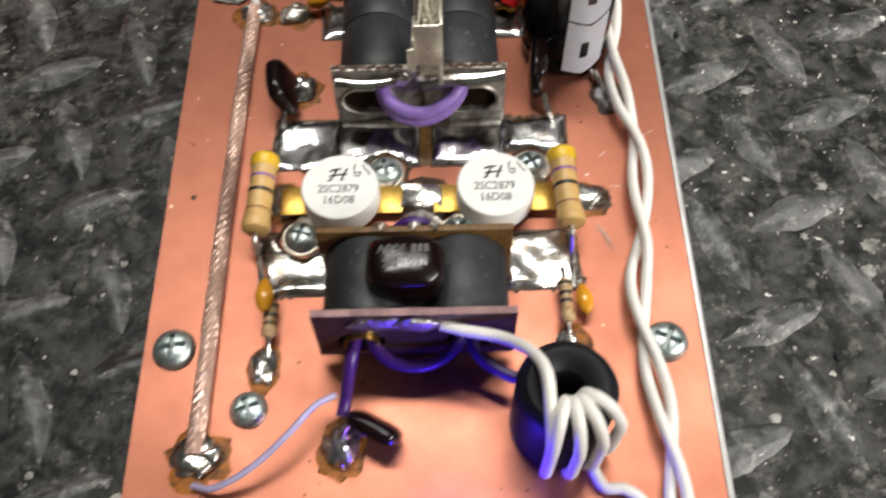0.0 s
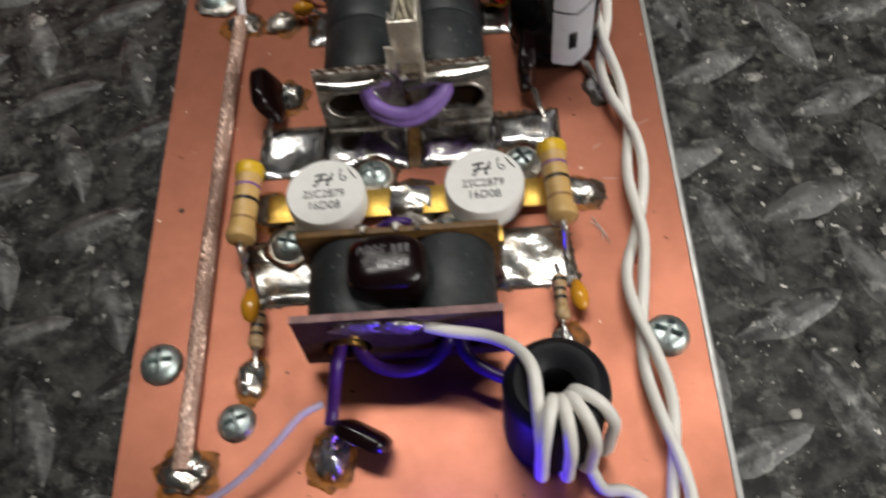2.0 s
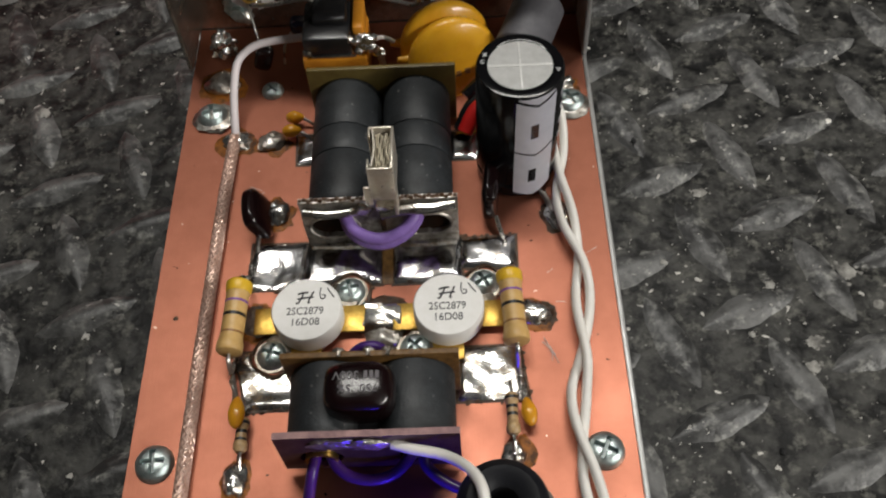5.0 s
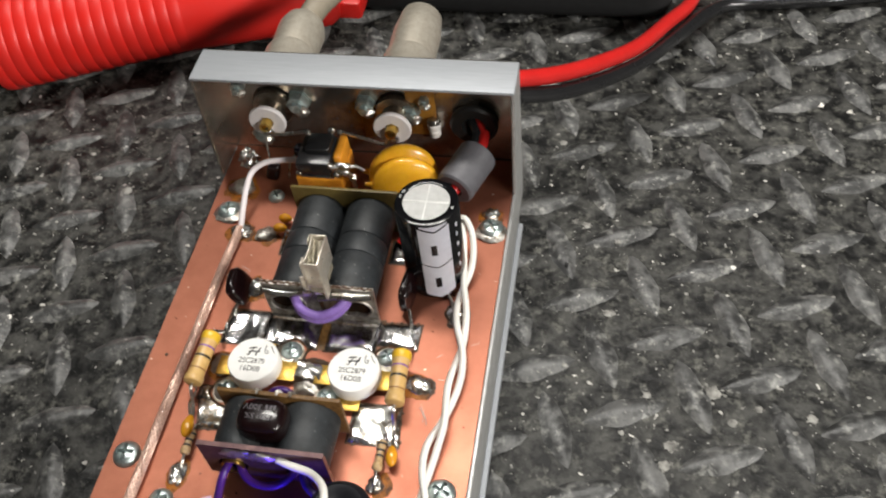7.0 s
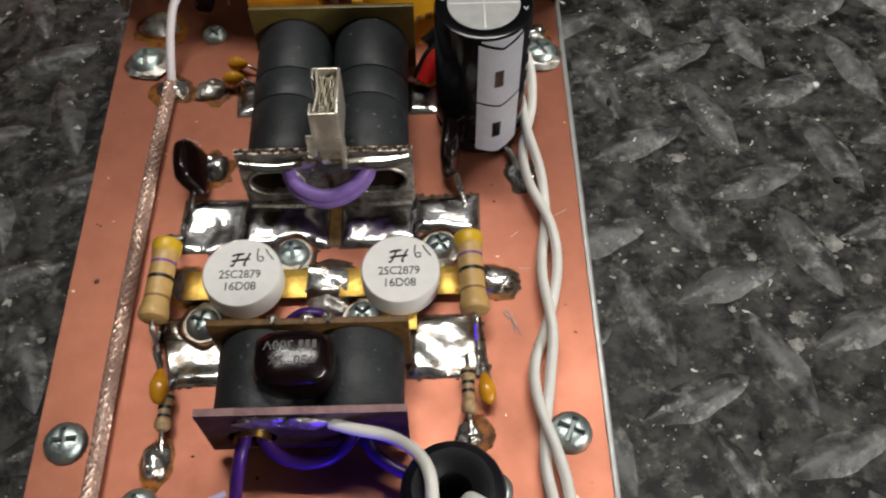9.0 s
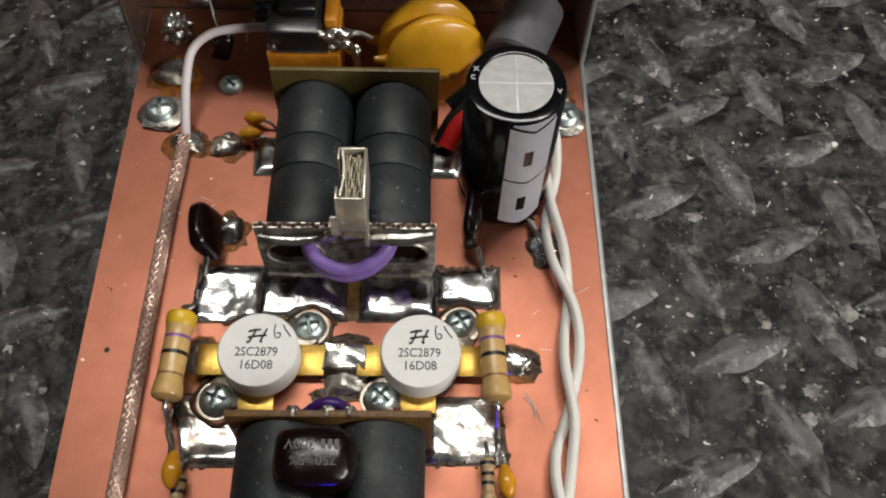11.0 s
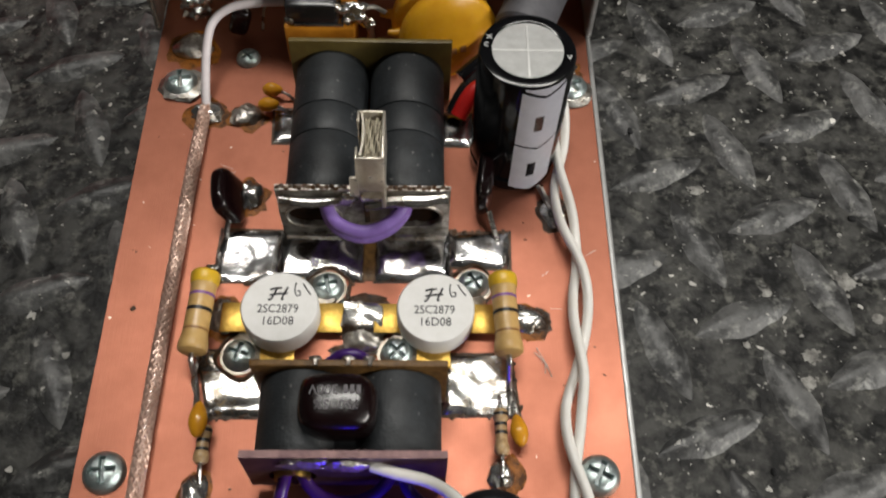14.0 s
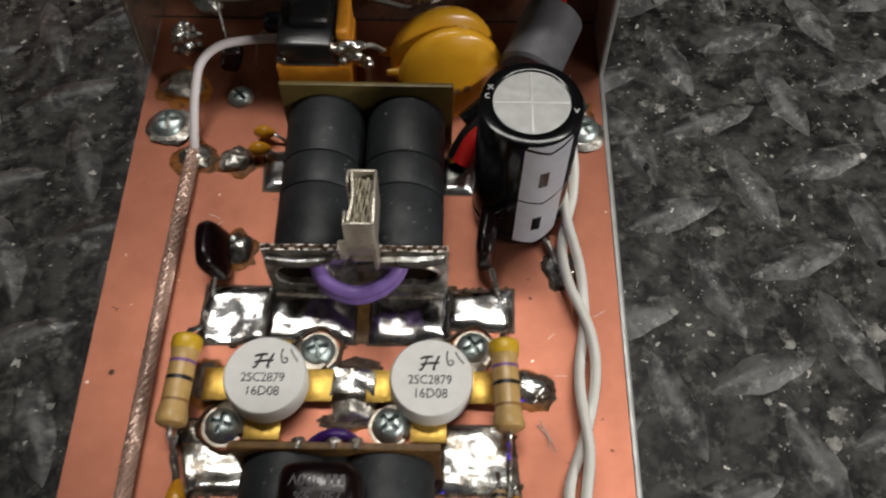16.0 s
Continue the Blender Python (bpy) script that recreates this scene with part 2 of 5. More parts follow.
def dusty(m, scale, size, keep, tone):
    """Scatters small specks of dust, grit or solder over a material, at real size."""
    nodes, links = m.node_tree.nodes, m.node_tree.links
    b = nodes["Principled BSDF"]
    geo = nodes.new("ShaderNodeNewGeometry")
    wob = nodes.new("ShaderNodeTexNoise")
    wob.inputs["Scale"].default_value = scale * 1.6
    links.new(geo.outputs["Position"], wob.inputs["Vector"])
    shift = nodes.new("ShaderNodeVectorMath")
    shift.operation = "MULTIPLY_ADD"
    shift.inputs[1].default_value = (0.9 / scale,) * 3
    links.new(wob.outputs["Color"], shift.inputs[0])
    links.new(geo.outputs["Position"], shift.inputs[2])
    cell = nodes.new("ShaderNodeTexVoronoi")
    cell.inputs["Scale"].default_value = scale
    links.new(shift.outputs["Vector"], cell.inputs["Vector"])
    split = nodes.new("ShaderNodeSeparateColor")
    links.new(cell.outputs["Color"], split.inputs["Color"])
    reach = nodes.new("ShaderNodeMath")
    reach.operation = "MULTIPLY"
    reach.inputs[1].default_value = size
    links.new(split.outputs["Green"], reach.inputs[0])
    near = nodes.new("ShaderNodeMath")
    near.operation = "LESS_THAN"
    links.new(cell.outputs["Distance"], near.inputs[0])
    links.new(reach.outputs[0], near.inputs[1])
    some = nodes.new("ShaderNodeMath")
    some.operation = "LESS_THAN"
    some.inputs[1].default_value = keep
    links.new(split.outputs["Red"], some.inputs[0])
    both = nodes.new("ShaderNodeMath")
    both.operation = "MULTIPLY"
    links.new(near.outputs[0], both.inputs[0])
    links.new(some.outputs[0], both.inputs[1])
    mix = nodes.new("ShaderNodeMix")
    mix.data_type = "RGBA"
    mix.inputs["B"].default_value = (*tone, 1)
    links.new(b.inputs["Base Color"].links[0].from_socket, mix.inputs["A"])
    links.new(both.outputs[0], mix.inputs["Factor"])
    links.new(mix.outputs["Result"], b.inputs["Base Color"])
    return m


dusty(FERRITE, 420, 0.20, 0.12, (0.09, 0.095, 0.095))
dusty(FERRITE, 1100, 0.30, 0.10, (0.14, 0.14, 0.135))
dusty(COPPER, 260, 0.11, 0.16, (0.05, 0.028, 0.018))
dusty(COPPER, 420, 0.13, 0.10, (0.80, 0.66, 0.56))
dusty(TINNED, 700, 0.34, 0.16, (0.03, 0.02, 0.012))
dusty(SOLDER, 600, 0.32, 0.16, (0.04, 0.025, 0.014))
dusty(SLEEVE_BLACK, 600, 0.26, 0.06, (0.16, 0.15, 0.14))
dusty(CERAMIC, 500, 0.16, 0.05, (0.25, 0.22, 0.18))
dusty(ALUMINIUM, 300, 0.16, 0.10, (0.25, 0.24, 0.23))

# ---- helpers: all shapes below are written in centimetres ----
CM = 0.01


def thing(name, at=(0, 0, 0), label="", category="", group="", kind="", turn=0.0):
    ob = new(name)
    ob.empty_display_size = 0.005
    ob.matrix_basis = pose(at[0] * CM, at[1] * CM, at[2] * CM, 0, 0, turn)
    return tagged(ob, label, category, group, kind)


def part(name, bm, mat, parent=None, label="", smooth=40, kind=""):
    for v in bm.verts:
        v.co *= CM
    me = bpy.data.meshes.new(name)
    bmesh.ops.recalc_face_normals(bm, faces=bm.faces[:])
    bm.to_mesh(me)
    bm.free()
    me.materials.append(mat)
    if smooth:
        me.polygons.foreach_set("use_smooth", [True] * len(me.polygons))
        me.set_sharp_from_angle(angle=radians(smooth))
    ob = new(name, me)
    ob.parent = parent
    return tagged(ob, label, kind=kind)


def box(bm, centre, size, bevel=0.0, m=None, seg=2):
    r = bmesh.ops.create_cube(bm, size=1)
    vs = r["verts"]
    for v in vs:
        v.co = Vector((v.co.x * size[0], v.co.y * size[1], v.co.z * size[2]))
    if bevel:
        es = list({e for v in vs for e in v.link_edges})
        out = bmesh.ops.bevel(bm, geom=es, offset=bevel, segments=seg, affect="EDGES", profile=0.5)
        vs = [v for v in {*out["verts"], *[x for x in vs if x.is_valid]}]
    for v in vs:
        if m is not None:
            v.co = m @ v.co
        v.co += Vector(centre)
    return bm


def lathe(bm, profile, m=None, seg=32, wave=None):
    """Turns (radius, height) pairs about z; a radius of 0 closes the end."""
    rings = []
    for r, z in profile:
        if r <= 1e-6:
            rings.append([bm.verts.new((0, 0, z))])
        else:
            ring = []
            for k in range(seg):
                a = 2 * math.pi * k / seg
                q = r * (wave(a, z) if wave else 1.0)
                ring.append(bm.verts.new((q * math.cos(a), q * math.sin(a), z)))
            rings.append(ring)
    for a, b in zip(rings, rings[1:]):
        for k in range(seg):
            n = (k + 1) % seg
            if len(a) == 1 and len(b) == 1:
                continue
            if len(a) == 1:
                bm.faces.new((a[0], b[k], b[n]))
            elif len(b) == 1:
                bm.faces.new((a[k], b[0], a[n]))
            else:
                bm.faces.new((a[k], b[k], b[n], a[n]))
    if m is not None:
        for ring in rings:
            for v in ring:
                v.co = m @ v.co
    return bm


def along(p0, p1):
    """A frame at p0 whose z points to p1."""
    p0, p1 = Vector(p0), Vector(p1)
    return Matrix.Translation(p0) @ (p1 - p0).to_track_quat("Z", "Y").to_matrix().to_4x4()


def rod(bm, p0, p1, r, seg=20, bevel=0.0):
    n = (Vector(p1) - Vector(p0)).length
    e = bevel
    prof = [(0, 0), (r - e, 0), (r, e), (r, n - e), (r - e, n), (0, n)] if e else [(0, 0), (r, 0), (r, n), (0, n)]
    return lathe(bm, prof, along(p0, p1), seg)


def curve_points(pts, step=6):
    """A smooth line through the points."""
    p = [Vector(q) for q in pts]
    p = [2 * p[0] - p[1]] + p + [2 * p[-1] - p[-2]]
    out = []
    for i in range(1, len(p) - 2):
        a, b, c, d = p[i - 1 : i + 3]
        for k in range(step):
            t = k / step
            out.append(0.5 * (2 * b + (c - a) * t + (2 * a - 5 * b + 4 * c - d) * t * t + (3 * b - a - 3 * c + d) * t ** 3))
    return out + [p[-2]]


def tube(bm, pts, r, seg=12, step=6, smooth=True, radius=None):
    line = curve_points(pts, step) if smooth else [Vector(q) for q in pts]
    up, rings = Vector((0.13, 0.21, 1)), []
    n = len(line)
    side = None
    for i, c in enumerate(line):
        d = (line[min(i + 1, n - 1)] - line[max(i - 1, 0)]).normalized()
        side = d.cross(up if side is None else side.cross(d)).normalized() if side is None else (side - d * side.dot(d)).normalized()
        top = d.cross(side)
        q = r * (radius(i / (n - 1)) if radius else 1)
        rings.append([bm.verts.new(c + q * (math.cos(2 * math.pi * k / seg) * side + math.sin(2 * math.pi * k / seg) * top)) for k in range(seg)])
    for a, b in zip(rings, rings[1:]):
        for k in range(seg):
            bm.faces.new((a[k], a[(k + 1) % seg], b[(k + 1) % seg], b[k]))
    bm.faces.new(rings[0]), bm.faces.new(rings[-1])
    return bm


def blob(bm, centre, size, rough=0.12, seed=0.0, freq=2.2, seg=20, m=None):
    r = bmesh.ops.create_uvsphere(bm, u_segments=seg, v_segments=seg // 2 + 2, radius=1)
    for v in r["verts"]:
        k = 1 + rough * noise.noise(v.co * freq + Vector((seed, seed * 1.7, 3.1)))
        q = Vector((v.co.x * size[0] * k, v.co.y * size[1] * k, v.co.z * size[2] * k))
        v.co = (m @ q if m is not None else q) + Vector(centre)
    return bm


def quad_pad(bm, corners, top=0.045, lump=0.05, holes=(), res=0.06, seed=0.0, freq=1.25):
    """A tinned island between four corners (bl, br, tr, tl), wavy on top, with round clearances."""
    bl, br, tr, tl = [Vector((*c, 0)) for c in corners]
    nu = max(4, int((br - bl).length / res))
    nv = max(4, int((tl - bl).length / res))
    grid = {}
    for i in range(nu + 1):
        for j in range(nv + 1):
            u, v = i / nu, j / nv
            q = bl * (1 - u) * (1 - v) + br * u * (1 - v) + tr * u * v + tl * (1 - u) * v
            edge = min(u * nu, (1 - u) * nu, v * nv, (1 - v) * nv)
            q += Vector((noise.noise(q * 5 + Vector((seed, 0, 0))), noise.noise(q * 5 + Vector((0, seed, 5))), 0)) * 0.025
            z = top + lump * noise.noise(q * freq + Vector((seed, 2 * seed, 0))) + 0.25 * lump * noise.noise(q * freq * 2.7 + Vector((0, seed, 1)))
            if edge < 0.5:
                z = 0.004
            elif edge < 1.5:
                z *= 0.75
            for hx, hy, hr in holes:
                d = Vector((q.x - hx, q.y - hy, 0))
                if d.length < hr + res * 0.8:
                    q = Vector((hx, hy, 0)) + d.normalized() * max(d.length, hr)
                    z = min(z, 0.01) if d.length < hr + res * 0.3 else z * 0.8
            grid[i, j] = (Vector((q.x, q.y, max(z, 0.006))), any(math.hypot(q.x - hx, q.y - hy) < hr + 1e-4 for hx, hy, hr in holes))
    verts = {}
    for i in range(nu):
        for j in range(nv):
            keys = [(i, j), (i + 1, j), (i + 1, j + 1), (i, j + 1)]
            if all(grid[k][1] for k in keys):
                continue
            for k in keys:
                if k not in verts:
                    verts[k] = bm.verts.new(grid[k][0])
            bm.faces.new([verts[k] for k in keys])
    return bm


def slab(bm, outline, z0, z1):
    lo = [bm.verts.new((x, y, z0)) for x, y in outline]
    hi = [bm.verts.new((x, y, z1)) for x, y in outline]
    bm.faces.new(lo), bm.faces.new(hi)
    for k in range(len(outline)):
        n = (k + 1) % len(outline)
        bm.faces.new((lo[k], lo[n], hi[n], hi[k]))
    return bm


def plate_with_holes(bm, x0, x1, z0, z1, y, thick, holes, res=0.05):
    """An upright sheet facing -y with round bores."""
    nu, nv = max(2, round((x1 - x0) / res)), max(2, round((z1 - z0) / res))
    verts = {}

    def at(i, j, yy):
        key = (i, j, yy)
        if key not in verts:
            x, z = x0 + (x1 - x0) * i / nu, z0 + (z1 - z0) * j / nv
            for hx, hz, hr in holes:
                d = math.hypot(x - hx, z - hz)
                if 1e-6 < d < hr + res * 0.72:
                    x, z = hx + (x - hx) * hr / d, hz + (z - hz) * hr / d
            verts[key] = bm.verts.new((x, yy, z))
        return verts[key]

    def solid(i, j):
        if not (0 <= i < nu and 0 <= j < nv):
            return False
        x, z = x0 + (x1 - x0) * (i + 0.5) / nu, z0 + (z1 - z0) * (j + 0.5) / nv
        return all(math.hypot(x - hx, z - hz) > hr for hx, hz, hr in holes)

    for i in range(nu):
        for j in range(nv):
            if not solid(i, j):
                continue
            bm.faces.new([at(i, j, y), at(i + 1, j, y), at(i + 1, j + 1, y), at(i, j + 1, y)])
            bm.faces.new([at(i, j, y + thick), at(i, j + 1, y + thick), at(i + 1, j + 1, y + thick), at(i + 1, j, y + thick)])
            for (a, b), (ci, cj) in ((((i, j), (i + 1, j)), (i, j - 1)), (((i, j + 1), (i + 1, j + 1)), (i, j + 1)), (((i, j), (i, j + 1)), (i - 1, j)), (((i + 1, j), (i + 1, j + 1)), (i + 1, j))):
                if not solid(ci, cj):
                    bm.faces.new([at(*a, y), at(*b, y), at(*b, y + thick), at(*a, y + thick)])
    return bm


def lettering(name, text, size, m, mat, parent, label="", thick=0.003):
    """Flat writing in the built-in font, in centimetres, placed by m under a thing."""
    cu = bpy.data.curves.new(name, "FONT")
    cu.body, cu.size, cu.align_x, cu.align_y = text, size, "CENTER", "CENTER"
    cu.extrude, cu.resolution_u = thick, 3
    tmp = new("tmp", cu)
    me = bpy.data.meshes.new_from_object(tmp.evaluated_get(bpy.context.evaluated_depsgraph_get()))
    bpy.data.objects.remove(tmp)
    bpy.data.curves.remove(cu)
    for v in me.vertices:
        v.co = (m @ v.co) * CM
    me.materials.clear()
    me.materials.append(mat)
    ob = new(name, me)
    ob.parent = parent
    return tagged(ob, label)


B = bmesh.new

# ---- the room and the bench ----
BENCH_Z = -3.37
GAP = (-4.9, 4.3, -1.2, 15.6)


def room_sheet(name, centre, size):
    ob = part(name, box(B(), centre, size), WALL_PAINT, None, "plain grey painted workshop surface", 0)
    return tagged(ob, category="wall", kind="structure")


room_sheet("ceiling", (0, 50, 165), (500, 500, 4))
room_sheet("wall_north", (0, 302, 30), (500, 4, 266))
room_sheet("wall_south", (0, -202, 30), (500, 4, 266))
room_sheet("wall_east", (252, 50, 30), (4, 500, 266))
room_sheet("wall_west", (-252, 50, 30), (4, 500, 266))
room_sheet("floor", (0, 50, -102), (500, 500, 4))

bench = part("bench_top", box(B(), (0, 25, BENCH_Z - 1.5), (150, 120, 3), 0.3), BENCH, None, "dirty black rubber tread-plate bench top", 0)
tagged(bench, category="bench", kind="structure")


def lug_shape(bm, x, y, angle):
    m = Matrix.Translation((x, y, BENCH_Z)) @ Matrix.Rotation(radians(angle), 4, "Z")
    rows = []
    for i in range(9):
        u = -1 + 2 * i / 8
        w = (0.34 * (1 - abs(u) ** 1.9) ** 0.8 + 0.02) * (1 + 0.10 * math.sin(7 * u + angle))
        h = 0.175 * (1 - abs(u) ** 2.4)
        rows.append([bm.verts.new(m @ Vector((1.25 * u, w * s, hh * h - 0.01))) for s, hh in ((-1.15, 0), (-0.85, 0.28), (-0.5, 0.76), (0, 1.0), (0.5, 0.76), (0.85, 0.28), (1.15, 0))])
    for a, b in zip(rows, rows[1:]):
        for k in range(6):
            bm.faces.new((a[k], b[k], b[k + 1], a[k + 1]))
    return bm


lug_meshes = {}
lug_spots = []
far_lugs = B()
for i in range(-30, 31):
    for j in range(-30, 31):
        for half, angle in ((0, 21.5), (1, -69.0)):
            x = 9.53 + 2.586 * (i + half / 2) + 1.124 * (j + half / 2)
            y = 20.89 - 1.124 * (i + half / 2) + 2.586 * (j + half / 2)
            if not (-45 < x < 48 and -18 < y < 60) or (GAP[0] + 1 < x < GAP[1] - 1 and GAP[2] < y < GAP[3] - 1):
                continue
            lug_spots.append((x, y, angle))
            if -15 < x < 17 and 3 < y < 29:
                if half not in lug_meshes:
                    lug_meshes[half] = part("lug", lug_shape(B(), 0, 0, angle), LUG, bench, "", 80)
                    lug_meshes[half].location = (x * CM, y * CM, 0)
                else:
                    o = new("lug", lug_meshes[half].data)
                    o.parent, o.location = bench, (x * CM, y * CM, 0)
            else:
                lug_shape(far_lugs, x, y, angle)
part("far_lugs", far_lugs, LUG, bench, "", 80, "stuff")



def tread_height(x, y):
    """The bench surface under a place: the flat, or the back of a lug."""
    for lx, ly, angle in lug_spots:
        if abs(lx - x) < 1.3 and abs(ly - y) < 1.3:
            c, s = math.cos(radians(angle)), math.sin(radians(angle))
            u, w = (c * (x - lx) + s * (y - ly)) / 1.1, (c * (y - ly) - s * (x - lx)) / 0.33
            if u * u + w * w < 1:
                return BENCH_Z + 0.15 * (1 - u * u * u * u) * (1 - 0.35 * w * w)
    return BENCH_Z


crumbs = B()
rng = random.Random(7)
for k in range(520):
    x, y = rng.uniform(-20, 24), rng.uniform(0, 32)
    if GAP[0] - 0.1 < x < GAP[1] + 0.1 and GAP[2] < y < GAP[3] + 0.6:
        continue
    r = rng.choice((0.018, 0.022, 0.025, 0.03, 0.035, 0.04, 0.06)) * rng.uniform(0.8, 1.2)
    blob(crumbs, (x, y, tread_height(x, y)), (r, r * rng.uniform(0.7, 1.1), 0.6 * r), 0.3, k * 0.37, 2.5, 7)
CRUMB = material("pale_crumb", (0.55, 0.54, 0.50), 0.6, 0.0, (0.25, 0.24, 0.22), 500, bump=0.3)
tagged(part("crumbs", crumbs, CRUMB, None, "pale crumbs and dust on the bench"), category="debris", kind="stuff")

stain = B()
rng = random.Random(11)
for x, y, r in ((7.06, 12.7, 0.17), (8.88, 8.55, 0.19), (7.56, 8.78, 0.09), (8.21, 10.02, 0.13), (10.02, 10.3, 0.26), (8.71, 7.95, 0.18), (5.80, 16.2, 0.12), (6.18, 16.06, 0.14), (7.17, 15.38, 0.10), (-6.79, 9.84, 0.12), (-6.6, 8.46, 0.09), (-9.87, 16.1, 0.20), (-11.27, 16.7, 0.15), (12.6, 9.8, 0.15), (11.22, 9.93, 0.12)):
    blob(stain, (x, y, tread_height(x, y)), (0.8 * r, 0.75 * r, 0.022), 0.75, x, 2.6, 20)
    for k in range(9):
        a, d = rng.uniform(0, 6.28), r * rng.uniform(0.6, 1.5)
        q = r * rng.uniform(0.06, 0.24)
        sx, sy = x + d * math.cos(a), y + d * math.sin(a)
        blob(stain, (sx, sy, tread_height(sx, sy)), (q, q * rng.uniform(0.6, 1.0), 0.016), 0.4, k + x, 2.4, 8)
for k in range(70):
    x, y = rng.uniform(-16, 19), rng.uniform(1, 28)
    if GAP[0] - 0.2 < x < GAP[1] + 0.2 and GAP[2] < y < GAP[3] + 0.6:
        continue
    q = rng.choice((0.04, 0.06, 0.08, 0.12))
    blob(stain, (x, y, tread_height(x, y)), (q, q * rng.uniform(0.7, 1.1), 0.014), 0.5, k * 0.7, 2.4, 10)
STAIN = material("pale_spatter", (0.40, 0.39, 0.36), 0.6, 0.0, (0.12, 0.115, 0.105), 300, bump=0.2, lo=0.40, hi=0.66)
tagged(part("spatter", stain, STAIN, None, "pale dried spatter spots on the bench"), category="spatter", kind="stuff")
# Small black blobs stand in for the dark of pits in the bench.
pits = B()
for k in range(9):
    x, y = (10.53, 11.95) if k == 0 else (rng.uniform(5.5, 19), rng.uniform(2, 28)) if k % 3 else (rng.uniform(-18, -6), rng.uniform(2, 26))
    blob(pits, (x, y, tread_height(x, y) + 0.02), (0.11 if k == 0 else rng.uniform(0.05, 0.1), 0.09, 0.06), 0.4, k, 2.2, 9)
tagged(part("pit_dots", pits, LAMP_BLACK, None, "raised black dots in place of dark pits in the bench"), category="debris", kind="stuff")

# ---- aluminium chassis with its raised end ----
XL, XR = -4.68, 4.04
chassis = thing("chassis", (0, 0, BENCH_Z), "folded sheet aluminium amplifier chassis with raised end", "chassis")
UP = -BENCH_Z
part("base_plate", box(B(), (-0.28, 7.45, UP - 0.25), (8.70, 16.9, 0.14), 0.03), ALUMINIUM, chassis)
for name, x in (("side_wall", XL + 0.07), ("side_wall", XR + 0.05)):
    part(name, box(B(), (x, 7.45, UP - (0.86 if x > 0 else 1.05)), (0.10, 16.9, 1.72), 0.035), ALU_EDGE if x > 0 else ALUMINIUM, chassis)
for x in (XL + 0.22, XR - 0.08):
    part("inner_rail", box(B(), (x, 7.45, 1.1), (0.10, 16.6, 2.0), 0.03), ALUMINIUM, chassis)
for x in (XL + 0.20, XR - 0.09):
    part("bottom_lip", box(B(), (x, 7.45, 0.12), (0.36, 16.7, 0.20), 0.05), ALUMINIUM, chassis)
H = UP + 3.62
part("end_panel", plate_with_holes(B(), XL - 0.06, XR + 0.06, UP - 1.6, H, 15.55, 0.13, [(-3.07, UP + 1.87, 0.62), (0.62, UP + 1.87, 0.62), (2.86, UP + 1.57, 0.5)], 0.14), ALU_INSIDE, chassis, "", 20)
part("top_flange", box(B(), (-0.32, 15.05, H - 0.05), (8.94, 1.26, 0.11), 0.045), ALUMINIUM, chassis)
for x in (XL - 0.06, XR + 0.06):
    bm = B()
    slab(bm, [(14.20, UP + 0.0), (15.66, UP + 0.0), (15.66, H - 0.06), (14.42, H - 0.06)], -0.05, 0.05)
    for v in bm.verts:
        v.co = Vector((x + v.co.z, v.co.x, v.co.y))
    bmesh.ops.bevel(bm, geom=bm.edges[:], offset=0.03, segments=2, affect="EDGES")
    # Left flange gets the aluminium toned for reflected copper, right the paler one.
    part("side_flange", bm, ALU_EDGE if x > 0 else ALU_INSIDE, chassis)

board = thing("circuit_board", (0, 0, -0.17), "copper-clad amplifier board with brushed bare surface", "circuit board")
part("core", box(B(), (-0.32, 7.4, 0.07), (8.70, 16.2, 0.14)), SUBSTRATE, board, "", 0)
part("copper_sheet", box(B(), (-0.32, 7.4, 0.155), (8.72, 16.24, 0.03), 0.006), COPPER, board, "", 0)
cut = B()
rng = random.Random(3)
for k in range(26):
    x, y = rng.uniform(-4.4, 3.9), rng.uniform(2, 14)
    blob(cut, (x, y, 0.172), (rng.uniform(0.012, 0.03), rng.uniform(0.012, 0.03), 0.006), 0.3, k, 3, 6)
blob(cut, (-4.23, 7.89, 0.172), (0.05, 0.05, 0.008), 0.2, 1, 3, 8)
part("specks", cut, BURNT, board, "", 40, "stuff")
scr = B()
for x0, y0, x1, y1 in ((3.6, 9.0, 3.8, 9.12), (2.8, 8.58, 2.92, 8.68), (2.62, 7.12, 2.72, 6.92), (2.9, 7.95, 3.1, 7.94), (-3.1, 10.9, -2.85, 10.8), (-3.05, 10.6, -2.8, 10.75)):
    d = Vector((x1 - x0, y1 - y0, 0)).normalized() * 0.0035
    slab(scr, [(x0 - d.y, y0 + d.x), (x0 + d.y, y0 - d.x), (x1 + d.y, y1 - d.x), (x1 - d.y, y1 + d.x)], 0.171, 0.174)
part("scratches", scr, ALU_EDGE, board, "bright scratches", 0, "stuff")

# ---- tinned islands ----


def island(label, quads, holes=(), seed=0.0, lump=0.05, mat=None):
    ob = thing("solder_pad", (0, 0, 0), label, "solder pad", "tinned islands on the board")
    for n, c in enumerate(quads):
        part("tinned_surface", quad_pad(B(), c, 0.05, lump, holes, seed=seed + n), mat or TINNED, ob)
        cx, cy = sum(p[0] for p in c) / 4, sum(p[1] for p in c) / 4
        ring = [(p[0] + math.copysign(0.05, p[0] - cx), p[1] + math.copysign(0.05, p[1] - cy)) for p in c]
        part("burnt_gap", slab(B(), ring, -0.02, 0.004 + 0.001 * n), BURNT, ob, "dark cut round the pad", 0)
    return ob


